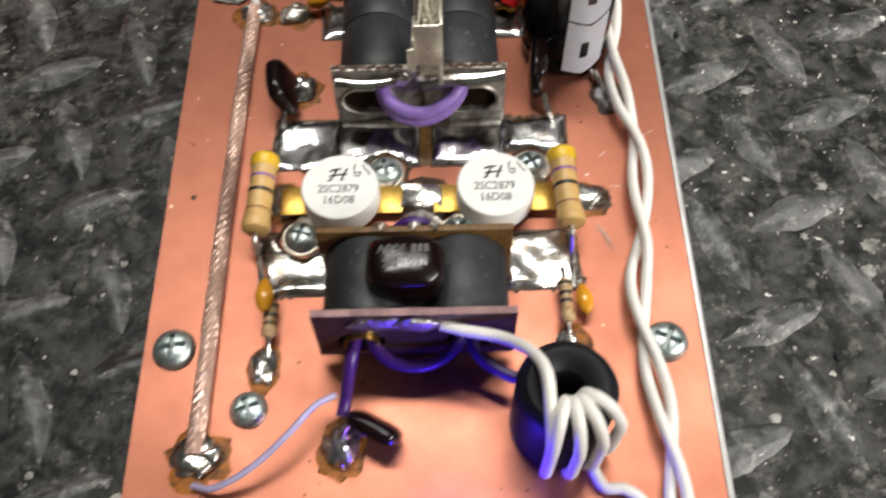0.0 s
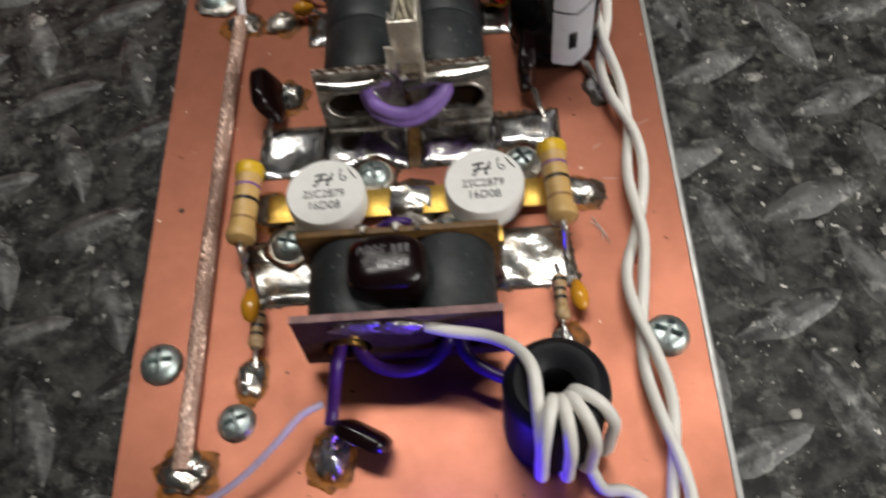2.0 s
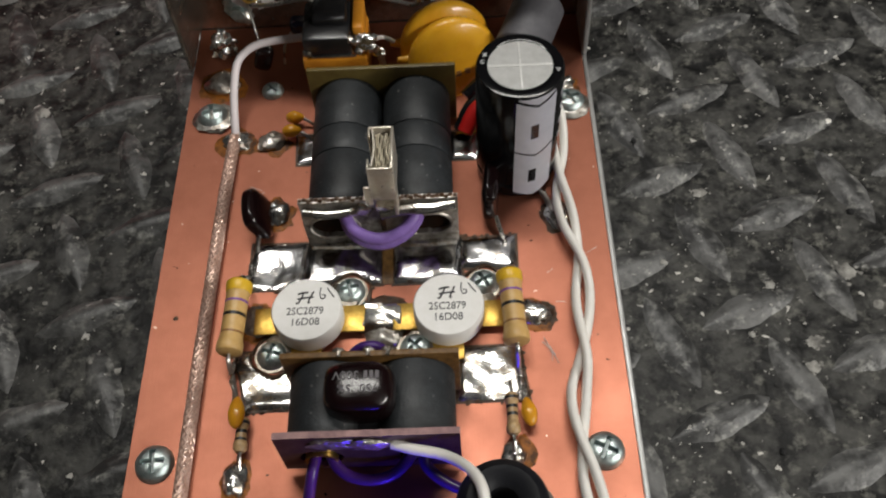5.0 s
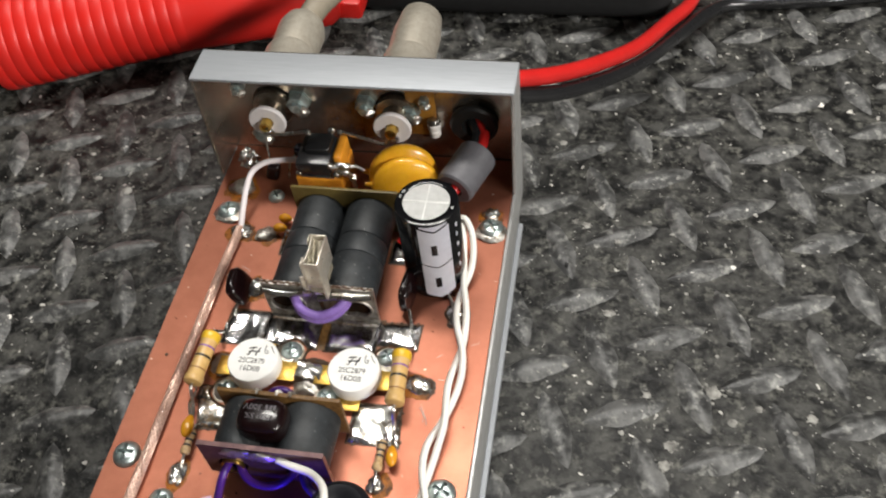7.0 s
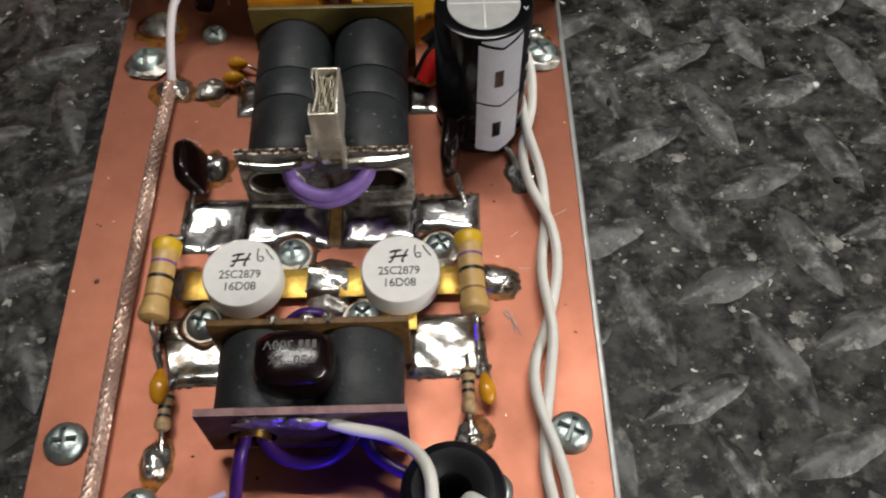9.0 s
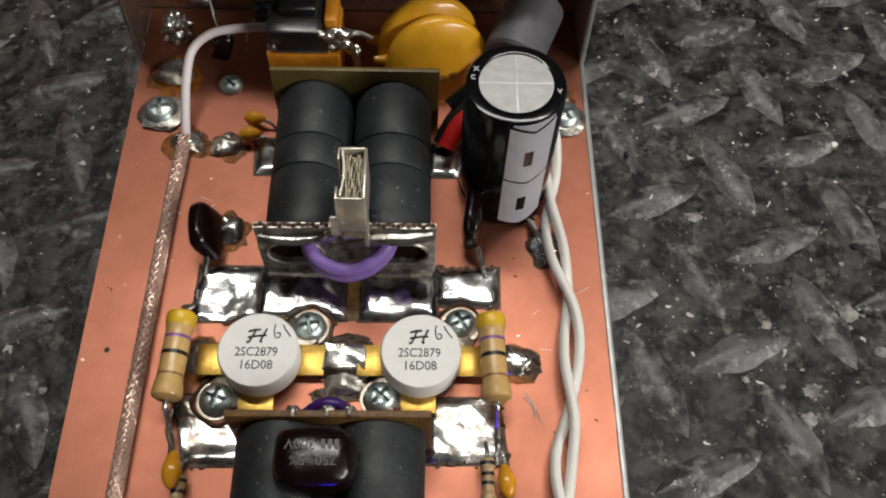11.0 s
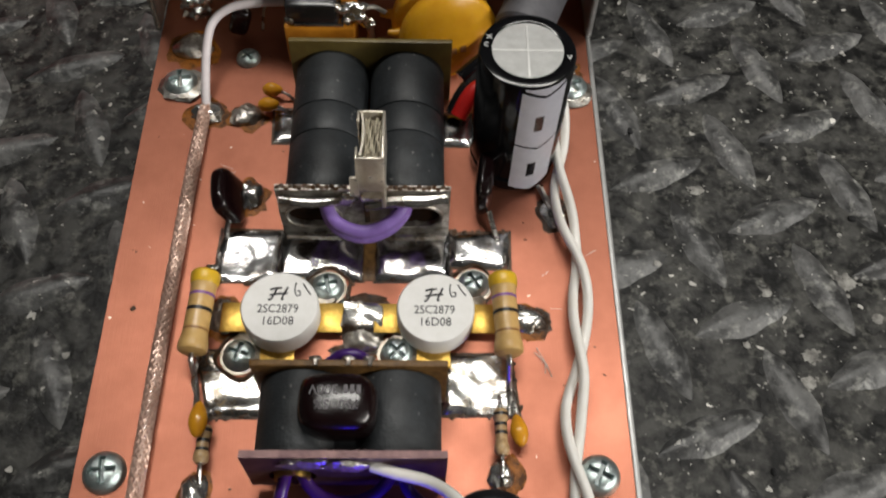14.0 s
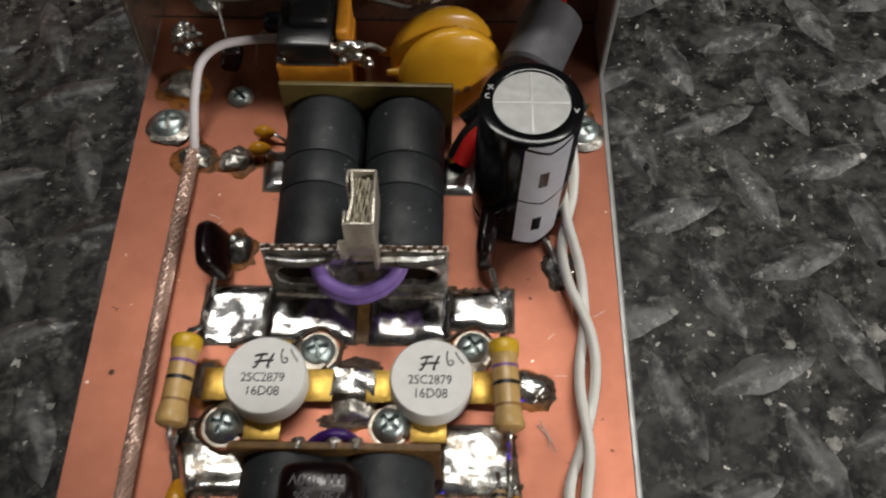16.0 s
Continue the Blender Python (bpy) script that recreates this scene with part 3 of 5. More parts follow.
def clearing(x, y, r):
    """A round of bare copper round a screw."""
    ob = part("bare_round", lathe(B(), [(0, 0.012), (r - 0.03, 0.012), (r, 0.004), (r, 0)], Matrix.Translation((x, y, 0)), 28), COPPER, None, "round of bare copper round a screw")
    ring = [(x + (r + 0.03 * math.sin(5 * a + x)) * math.cos(a), y + (r + 0.03 * math.sin(4 * a + y)) * math.sin(a), 0.03) for a in [2 * math.pi * k / 30 for k in range(31)]]
    part("burnt_rim", tube(B(), ring, 0.030, 6, 1, False, radius=lambda q: 0.7 + 0.6 * abs(math.sin(9 * q + x))), BURNT, ob, "dark burnt rim")
    return tagged(ob, category="copper")


HOLES = [(-0.94, 8.29, 0.40), (1.58, 8.36, 0.40), (-2.32, 7.01, 0.40)]
island("shiny tinned collector pad with wavy solder", [[(-2.92, 8.43), (-1.85, 8.45), (-1.85, 9.44), (-2.88, 9.46)], [(-1.84, 8.45), (-0.36, 8.47), (-0.36, 9.50), (-1.84, 9.44)]], HOLES, 1.3, 0.085)
island("shiny tinned collector pad reflecting violet wire", [[(-0.12, 8.46), (1.18, 8.48), (1.18, 9.48), (-0.12, 9.50)], [(1.19, 8.75), (2.22, 8.72), (2.24, 9.46), (1.19, 9.42)]], HOLES, 4.1, 0.085)
island("lumpy tinned base pad beside the transformer", [[(-2.70, 5.98), (-1.80, 5.98), (-1.80, 6.75), (-2.92, 6.75)], [(-2.96, 6.76), (-2.55, 6.76), (-2.60, 7.10), (-2.98, 7.10)]], HOLES, 7.7, 0.13, SOLDER)
island("broad tinned base pad with dull solder", [[(1.03, 6.02), (2.27, 6.03), (2.15, 7.06), (1.05, 7.06)]], (), 9.2, 0.10, SOLDER)
island("small tinned pad beside the ferrite tubes", [[(-2.15, 11.42), (-1.6, 11.42), (-1.6, 12.2), (-2.2, 12.2)]], (), 2.2, 0.05)
island("small tinned pad beside the ferrite tubes", [[(1.0, 11.40), (1.62, 11.40), (1.62, 12.15), (1.0, 12.15)]], (), 3.4, 0.05)
for q in HOLES:
    clearing(q[0], q[1], q[2] - 0.01)
strip = part("bare_strip", box(B(), (-0.24, 8.98, 0.002), (0.20, 1.05, 0.02)), SUBSTRATE, None, "bare brown substrate between two pads", 0)
tagged(strip, category="board gap")


def joint(x, y, size, label, seed, mat=None, flux=True, dx=0.0):
    ob = thing("solder_joint", (x, y, 0), label, "solder joint", "solder joints on the copper")
    body = blob(B(), (0, 0, 0.0), size, 0.35, seed, 1.7)
    blob(body, (size[0] * 0.55 * math.cos(seed), size[1] * 0.55 * math.sin(seed), 0.0), (size[0] * 0.55, size[1] * 0.6, size[2] * 0.9), 0.35, seed + 2, 1.7, 14)
    blob(body, (-size[0] * 0.45 * math.cos(seed + 0.8), -size[1] * 0.5 * math.sin(seed + 0.8), 0.0), (size[0] * 0.5, size[1] * 0.5, size[2] * 0.7), 0.35, seed + 4, 1.7, 14)
    part("solder", body, mat or SOLDER, ob)
    if flux:
        part("flux", blob(B(), (dx, -0.04, 0.0), (size[0] * 1.38, size[1] * 1.32, 0.014), 0.45, seed + 5, 2.0), FLUX, ob, "amber flux residue")
    return ob


em = thing("solder_joint", (0, 0, 0), "large shiny emitter solder between the transistors", "solder joint", "solder joints on the copper")
part("solder", quad_pad(B(), [(-0.75, 7.42), (0.10, 7.40), (0.12, 8.02), (-0.73, 8.06)], 0.19, 0.07, (), 0.05, 5.5, 2.2), SOLDER, em)
part("skirt", quad_pad(B(), [(-0.62, 7.10), (0.02, 7.14), (0.08, 7.60), (-0.70, 7.60)], 0.09, 0.10, (), 0.05, 8.5, 3.0), SOLDER_DULL, em, "dark flux-stained edge")
part("flux", blob(B(), (-0.30, 8.02, 0), (0.46, 0.17, 0.03), 0.5, 3.3, 2.5), BURNT, em, "burnt flux rim")
part("flux", blob(B(), (-0.36, 7.14, 0), (0.46, 0.14, 0.02), 0.5, 4.3, 2.5), BURNT, em, "burnt flux rim")
joint(-0.25, 7.30, (0.30, 0.22, 0.08), "dark flux-stained solder under the emitters", 6.1, SOLDER_DULL)
joint(-2.66, 7.74, (0.26, 0.32, 0.10), "dull emitter solder under a resistor", 2.1, SOLDER_DULL)
joint(2.48, 7.72, (0.30, 0.27, 0.12), "bright emitter solder with burnt rim", 3.1)
part("burnt_rim", blob(B(), (0.08, 0.02, 0), (0.25, 0.23, 0.03), 0.5, 2.2, 2.5), BURNT, joint(2.60, 7.68, (0.22, 0.18, 0.09), "bright emitter solder with burnt rim", 3.7, flux=False))
joint(-2.77, 4.74, (0.20, 0.30, 0.20), "pear-shaped solder joint in amber flux", 4.1)
joint(1.94, 5.05, (0.20, 0.24, 0.16), "solder joint in amber flux", 5.1, dx=0.12)
joint(-3.66, 3.34, (0.36, 0.34, 0.16), "broad solder joint at the end of the braid", 6.4)
joint(-1.52, 3.42, (0.26, 0.34, 0.30), "tall lumpy solder joint in amber flux", 7.4)
joint(-2.46, 10.20, (0.24, 0.29, 0.18), "bright solder joint on bare copper", 8.4)
joint(-3.47, 12.10, (0.31, 0.27, 0.17), "solder joint at the end of the tube", 9.4)
joint(-2.73, 12.05, (0.30, 0.25, 0.16), "flat solder joint of small capacitors", 10.4, SOLDER_DULL)
part("burnt_rim", blob(B(), (0.02, -0.02, 0), (0.34, 0.40, 0.02), 0.4, 1.2, 2.2), BURNT, joint(3.07, 9.90, (0.25, 0.30, 0.10), "solder joint of the twisted wires", 11.4, flux=False), "dark burnt rim")
joint(-3.98, 13.75, (0.36, 0.34, 0.22), "dull solder lump in amber flux", 12.4, SOLDER_DULL)
joint(3.55, 13.35, (0.25, 0.22, 0.12), "solder joint in amber flux", 13.4)

crumb = B()
rng = random.Random(23)
for x0, y0, x1, y1 in ((-2.95, 8.42, -0.36, 8.42), (-2.9, 9.47, -0.4, 9.50), (-0.12, 8.44, 2.2, 8.70), (1.2, 9.46, 2.25, 9.47), (-2.72, 5.96, -1.8, 5.96), (-2.98, 6.0, -3.0, 7.1), (1.03, 6.0, 2.28, 6.0), (2.28, 6.03, 2.16, 7.06), (-0.8, 7.12, 0.15, 7.12), (-0.75, 8.08, 0.12, 8.06), (2.6, 7.45, 2.75, 7.9)):
    for k in range(11):
        u = rng.random()
        q = rng.choice((0.015, 0.02, 0.03, 0.045))
        blob(crumb, (x0 + (x1 - x0) * u + rng.uniform(-0.05, 0.05), y0 + (y1 - y0) * u + rng.uniform(-0.05, 0.05), 0.015), (q * rng.uniform(0.8, 1.8), q, 0.4 * q), 0.5, k + x0, 2.4, 8)
tagged(part("burnt_flux", crumb, BURNT, None, "dark burnt flux crumbs along the tinned pads"), category="flux", kind="stuff")

# ---- screws ----


def screw(r, h, m, label, washer=0.0, turn=0.0):
    ob = thing("screw", (0, 0, 0), label, "screw", "pan-head screws")
    ob.matrix_basis = m @ pose(0, 0, 0, 0, 0, turn)
    bm = B()
    seg, rings = 64, 16
    grid = []
    for i in range(1, rings + 1):
        q = i / rings
        row = []
        for k in range(seg):
            a = 2 * math.pi * k / seg
            x, y = q * math.cos(a), q * math.sin(a)
            z = h * (1 - q ** 3.2) ** 0.6 if q < 1 else 0.0
            if q < 0.60 and min(abs(x), abs(y)) < 0.115:
                z -= 0.62 * h
            row.append(bm.verts.new((r * x, r * y, max(z, 0.0))))
        grid.append(row)
    top = bm.verts.new((0, 0, 0.38 * h))
    for k in range(seg):
        bm.faces.new((top, grid[0][k], grid[0][(k + 1) % seg]))
    for a, b in zip(grid, grid[1:]):
        for k in range(seg):
            bm.faces.new((a[k], b[k], b[(k + 1) % seg], a[(k + 1) % seg]))
    head = part("head", bm, ZINC, ob, "", 35)
    # Dark bars on the recess floor paint in its shade.
    rec = B()
    w = r * 0.085
    box(rec, (0, 0, 0.40 * h), (r * 1.0, 2 * w, 0.02))
    box(rec, (0, 0, 0.402 * h), (2 * w, r * 1.0, 0.02))
    part("cross_recess", rec, RECESS, head, "cross recess floor darkened for its shade", 0)
    if washer:
        part("flange_ear", lathe(B(), [(0, -0.03), (washer, -0.03), (washer, 0), (0, 0.001)], None, 28), NICKEL, ob, "pale metal ear under the head")
    return ob


def at(x, y, z, turn=0.0):
    return pose(x * CM, y * CM, z * CM, 0, 0, turn)


small = screw(0.285, 0.20, at(-0.94, 8.29, 0.05, 12), "small zinc pan-head cross screw beside a transistor", 0.33)
for x, y, a in ((1.58, 8.36, 30), (-2.32, 7.01, 75), (0.28, 7.05, 48)):
    copy_thing(small, at(x, y, 0.05, a))
large = screw(0.34, 0.20, at(-4.20, 5.06, 0.01, 5), "zinc pan-head cross screw in the copper board")
for x, y, a in ((3.48, 5.03, 65), (-2.95, 4.05, 20), (2.27, 4.17, 33)):
    copy_thing(large, at(x, y, 0.01, a)).scale = (0.86,) * 3 if y < 4.5 else (1, 1, 1)
copy_thing(large, at(-2.84, 13.50, 0.01, 40)).scale = (0.72,) * 3
for x, y, a in ((-4.08, 12.80, 10), (3.62, 12.80, 25)):
    s = copy_thing(large, at(x, y, 0.04, a))
    tagged(s, "zinc screw head soldered to the copper")
    part("solder_skirt", blob(B(), (0, -0.05, 0.0), (0.42, 0.40, 0.10), 0.3, x, 2.0), SOLDER_DULL, s)

# ---- the two power transistors ----


def transistor(x, y):
    ob = thing("power_transistor", (x, y, 0), "round white ceramic power transistor with gold leads", "transistor", "pair of power transistors")
    part("flange", box(B(), (0.04, 0, 0.07), (1.75, 0.62, 0.12), 0.03, Matrix.Rotation(radians(43), 3, "Z")), NICKEL, ob)
    cap = part("ceramic_cap", lathe(B(), [(0, 0.16), (0.622, 0.16), (0.642, 0.18), (0.642, 0.56), (0.617, 0.60), (0, 0.605)], None, 64), CERAMIC, ob, "white ceramic cap")
    for cx, cy, sx, sy in ((-0.78, 0, 0.50, 0.54), (0.76, 0, 0.50, 0.54), (0.05, 0.66, 0.50, 0.20), (-0.03, -0.72, 0.56, 0.36)):
        bm = B()
        box(bm, (cx, cy, 0.17), (sx, sy, 0.03), 0.006)
        part("lead", bm, GOLD, ob, "gold-plated flat lead")
    lettering("marking", "2SC2879", 0.185, Matrix.Translation((-0.02, -0.05, 0.606)) @ Matrix.Diagonal((1.0, 1.15, 1, 1)), INK, cap, "printed type number")
    lettering("marking", "16D08", 0.185, Matrix.Translation((-0.01, -0.27, 0.606)) @ Matrix.Diagonal((1.05, 1.15, 1, 1)), INK, cap, "printed batch code")
    pen = B()
    for pts in (((-0.17, 0.30), (-0.08, 0.33), (0.02, 0.335)), ((-0.06, 0.32), (-0.10, 0.22), (-0.15, 0.12), (-0.19, 0.12)), ((0.12, 0.35), (0.07, 0.24), (0.03, 0.13), (0.06, 0.13)), ((-0.17, 0.20), (-0.02, 0.225), (0.12, 0.235))):
        tube(pen, [(px, py, 0.606) for px, py in pts], 0.017, 5, 4)
    part("pen_mark", pen, INK, cap, "hand-drawn black pen mark")
    pen = B()
    tube(pen, [(0.25, 0.43, 0.606), (0.235, 0.32, 0.606), (0.26, 0.21, 0.606), (0.32, 0.20, 0.606), (0.33, 0.27, 0.606), (0.27, 0.28, 0.606)], 0.011, 5, 4)
    tube(pen, [(0.37, 0.42, 0.606), (0.42, 0.33, 0.606), (0.50, 0.22, 0.606)], 0.011, 5, 4)
    part("pencil_mark", pen, GREY_INK, cap, "faint pencil mark")
    return ob


q1 = transistor(-1.655, 7.66)
copy_thing(q1, at(0.915, 7.66, 0))

# ---- large axial resistors ----


def big_resistor(x0, x1, label, foot):
    """Along y from (x0, 8.28) to (x1, 6.80), raised on bent leads."""
    ob = thing("resistor", (x0, 8.28, 0.62), label, "resistor", "large banded resistors")
    n = math.hypot(x1 - x0, 1.46)
    m = along((0, 0, 0), (x1 - x0, -1.46, -0.04))

    def prof(a, b, extra=0.0, steps=10):
        out = []
        for i in range(steps + 1):
            s = a + (b - a) * i / steps
            u = abs(2 * s / n - 1)
            r = 0.205 + 0.035 * (1 / (1 + math.exp(-(u - 0.66) * 22)))
            if u > 0.9:
                r *= math.sqrt(max(0.0, 1 - ((u - 0.9) / 0.1) ** 2 * 0.55))
            out.append((r + extra, s))
        return out

    body = part("body", lathe(B(), [(0, 0), *prof(0, n, 0, 36), (0, n)], m, 28), RESISTOR, ob)
    part("band", lathe(B(), [*prof(0.02, 0.26, 0.004)], m, 28), BAND_YELLOW, body, "yellow band")
    part("band", lathe(B(), [*prof(0.435, 0.485, 0.004)], m, 28), BAND_VIOLET, body, "violet band")
    part("band", lathe(B(), [*prof(0.70, 0.765, 0.004)], m, 28), BAND_BLACK, body, "black band")
    part("band", lathe(B(), [*prof(1.06, 1.10, 0.003)], m, 28), BAND_BROWN, body, "brown band")
    part("lead", tube(B(), [(0, 0.0, 0), (0, 0.12, -0.05), (foot[0] * 0.5, 0.25, -0.3), (foot[0], 0.45, -0.55), (foot[0], 0.7, -0.56)], 0.045, 8), WIRE_TIN, ob, "tinned wire lead")
    part("lead", tube(B(), [(x1 - x0, -1.44, -0.04), (x1 - x0, -1.58, -0.08), (x1 - x0 + foot[1] * 0.5, -1.75, -0.35), (x1 - x0 + foot[1], -2.0, -0.54), (x1 - x0 + foot[1], -2.3, -0.56)], 0.045, 8), WIRE_TIN, ob, "tinned wire lead")
    return ob


big_resistor(-2.91, -2.98, "tan resistor with yellow, violet and black bands", (0.02, 0.05))
big_resistor(2.03, 2.10, "tan resistor with yellow, violet and black bands", (0.12, 0.03))

# ---- output transformer: ferrite tubes between two end plates ----


def ferrite_bead(name, parent, x, z, y0, y1, r, bore=0.3):
    n = y1 - y0
    prof = [(bore, 0), (r - 0.035, 0), (r - 0.01, 0.012), (r, 0.04), (r, n - 0.04), (r - 0.01, n - 0.012), (r - 0.035, n), (bore, n), (bore, 0)]
    return part(name, lathe(B(), prof, along((x, y0, z), (x, y1, z)), 48), FERRITE, parent)


out_t = thing("output_transformer", (-0.32, 9.42, 0.0), "transformer of stacked dark ferrite tubes between end plates", "transformer")
RT = 0.685
for cx in (-0.70, 0.70):
    for a, b in ((0.09, 1.27), (1.275, 1.90), (1.905, 3.06)):
        ferrite_bead("ferrite_tube", out_t, cx, 0.75, a, b, RT, 0.32)
fp = plate_with_holes(B(), -1.46, 1.47, 0.02, 1.46, -0.02, 0.09, [(-1.02, 0.64, 0.31), (-0.74, 0.64, 0.31), (1.02, 0.64, 0.31), (0.74, 0.64, 0.31)], 0.045)
for v in fp.verts:
    if v.co.y < 0.03:
        v.co.y += 0.04 * noise.noise(v.co * 2.3) - 0.05 * max(0.0, 0.25 - v.co.z)
front_plate = part("front_plate", fp, SOLDER_DULL, out_t, "tinned front plate with two bores", 60)
sp = B()
tube(sp, [(-1.40, -0.05, 1.22), (-0.9, -0.09, 1.17), (-0.4, -0.05, 1.20)], 0.10, 8, 6)
tube(sp, [(0.05, -0.10, 1.10), (0.5, -0.09, 1.22), (1.0, -0.09, 1.25), (1.42, -0.05, 1.30)], 0.11, 8, 6)
blob(sp, (0.18, -0.05, 1.25), (0.22, 0.08, 0.18), 0.3, 2, 2)
blob(sp, (-0.28, -0.03, 1.18), (0.18, 0.07, 0.2), 0.3, 5, 2)
part("solder_ridge", sp, SOLDER, front_plate, "thick solder ridge")
fl = B()
for x0, x1 in ((-1.40, -0.10), (0.12, 1.42)):
    tube(fl, [(x0, -0.06, 0.03), ((x0 + x1) / 2, -0.09, 0.05), (x1, -0.06, 0.03)], 0.09, 8, 6)
part("solder_fillet", fl, SOLDER, front_plate, "shiny solder fillet at the foot")
crust = B()
for x0, x1 in ((-1.45, -0.25), (0.20, 1.46)):
    for k in range(16):
        s = x0 + (x1 - x0) * (k + 0.5) / 16
        blob(crust, (s, 0.02 + 0.02 * math.sin(k * 2.3), 1.46), (0.05, 0.045, 0.025 + 0.015 * math.sin(k * 1.7)), 0.4, k * 0.7, 2, 8)
part("flux_crust", crust, BURNT, front_plate, "dark flux crust along the top edge", 40, "stuff")
part("rear_plate", box(B(), (0.03, 3.11, 0.84), (2.98, 0.10, 1.62), 0.02), SUBSTRATE_OLIVE, out_t, "olive brown epoxy rear plate")
part("slot", box(B(), (0.055, -0.06, 0.9), (0.10, 0.06, 0.75), 0.01), BURNT, out_t, "dark slot between the plate halves")
# Solid dark plugs stand in for the shade inside the bores.
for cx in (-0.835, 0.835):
    part("bore", rod(B(), (cx, 0.078, 0.66), (cx, 0.9, 0.66), 0.50, 24), BORE_SHADE, out_t, "dark plug painting the shade inside the bore")
for k, dz in ((0, 0.02), (1, -0.15)):
    part("wire_loop", tube(B(), [(-0.66, 0.25, 0.98 + dz), (-0.62, -0.06, 0.92 + dz), (-0.42, -0.30, 0.80 + dz), (0.0, -0.42, 0.74 + dz), (0.42, -0.30, 0.82 + dz), (0.68, -0.06, 0.96 + dz), (0.74, 0.25, 1.0 + dz)], 0.122, 12), PURPLE, out_t, "violet insulated wire loop")

for cx in (-0.88, 0.88):
    rim = [(cx + (0.14 if math.cos(a) > 0 else -0.14) + 0.33 * math.cos(a), -0.03, 0.64 + 0.33 * math.sin(a)) for a in [2 * math.pi * k / 24 for k in range(25)]]
    part("bore_rim", tube(B(), rim, 0.035, 8, 1, False), SOLDER_DULL, front_plate, "dark solder rim round the bore")

# ---- clad capacitor standing on the transformer ----
clad = thing("clad_capacitor", (-0.12, 9.50, 1.42), "upright cream metal-clad capacitor with open folded top", "capacitor")
CLAD = material("cream_tinned_clad", (0.80, 0.75, 0.66), 0.30, 0.65, (0.64, 0.58, 0.48), 600, bump=0.12)
CLAD_DARK = material("tarnished_filling", (0.52, 0.47, 0.36), 0.45, 0.5, (0.28, 0.24, 0.17), 900, bump=0.5, bump_scale=1500)
bm = B()
box(bm, (0.185, 0.02, 0.95), (0.05, 0.92, 0.92), 0.02)
box(bm, (-0.02, 0.46, 0.95), (0.40, 0.05, 0.92), 0.02)
box(bm, (0.0, -0.42, 0.94), (0.42, 0.05, 0.90), 0.02)
box(bm, (-0.215, 0.36, 0.96), (0.04, 0.22, 0.90), 0.018)
box(bm, (-0.225, -0.32, 0.94), (0.04, 0.24, 0.88), 0.018)
box(bm, (-0.290, -0.40, 0.58), (0.14, 0.06, 0.52), 0.025)
part("shell", bm, CLAD, clad)
bm = B()
for j in range(12):
    y0, y1 = -0.38 + 0.07 * j, -0.38 + 0.07 * (j + 1)
    x0, x1 = (-0.165 + 0.045 * math.sin(math.pi * (y + 0.38) / 0.84) for y in (y0, y1))
    slab(bm, [(x0 - 0.017, y0), (x1 - 0.017, y1), (x1 + 0.017, y1), (x0 + 0.017, y0)], 0.6, 1.395)
part("inner_plate", bm, CLAD, clad, "bowed inner cream plate")
bm = B()
for k in range(7):
    x = -0.085 + 0.037 * k
    line = [(x + 0.010 * math.sin(j * 1.9 + k * 2.3), -0.36 + 0.125 * j, 1.30 + 0.03 * math.sin(j * 1.1 + k * 1.7)) for j in range(7)]
    for (xa, ya, za), (xb, yb, zb) in zip(line, line[1:]):
        q = [bm.verts.new(c) for c in ((xa - 0.011, ya, 1.0), (xb - 0.011, yb, 1.0), (xb - 0.011, yb, zb), (xa - 0.011, ya, za), (xa + 0.011, ya, 1.0), (xb + 0.011, yb, 1.0), (xb + 0.011, yb, zb), (xa + 0.011, ya, za))]
        for f in ((0, 1, 2, 3), (7, 6, 5, 4), (3, 2, 6, 7), (0, 3, 7, 4), (1, 5, 6, 2)):
            bm.faces.new([q[i] for i in f])
for k in range(8):
    blob(bm, (-0.12 + 0.25 * ((k * 5) % 4) / 3, -0.32 + 0.09 * k, 1.22 + 0.05 * math.sin(k * 2.1)), (0.05, 0.045, 0.05), 0.5, k * 0.9, 2.2, 8)
box(bm, (0, 0.02, 0.70), (0.34, 0.80, 1.0))
part("filling", bm, CLAD_DARK, clad, "rough brownish filling", 40, "stuff")
bm = B()
box(bm, (0.17, -0.24, 0.30), (0.07, 0.30, 0.75), 0.02)
box(bm, (-0.26, 0.05, 0.30), (0.07, 0.30, 0.80), 0.02)
part("tab", bm, CLAD, clad, "soldered metal tab")

# ---- input transformer ----
in_t = thing("input_transformer", (-0.39, 4.85, 0.0), "short ferrite transformer between brown plates", "transformer")
for cx in (-0.70, 0.70):
    ferrite_bead("ferrite_tube", in_t, cx, 0.80, 0.08, 1.36, 0.685, 0.3)
part("web", box(B(), (0, 0.72, 0.75), (0.5, 1.26, 1.0)), FERRITE, in_t)
pl = plate_with_holes(B(), -1.46, 1.45, 0.30, 1.66, -0.05, 0.11, [(-0.88, 0.80, 0.27), (-0.72, 0.80, 0.27), (0.88, 0.80, 0.27), (0.72, 0.80, 0.27)], 0.05)
part("front_plate", pl, PINK_PLATE, in_t, "tarnished coppery front plate, colour darkened for its shaded side", 30)
part("rear_plate", box(B(), (0.0, 1.42, 0.80), (2.94, 0.11, 1.50), 0.02), SUBSTRATE, in_t, "brown epoxy rear plate")
sp = B()
blob(sp, (-0.55, -0.07, 1.42), (0.40, 0.06, 0.16), 0.4, 3, 2)
blob(sp, (0.05, -0.08, 1.40), (0.36, 0.07, 0.18), 0.4, 4, 2)
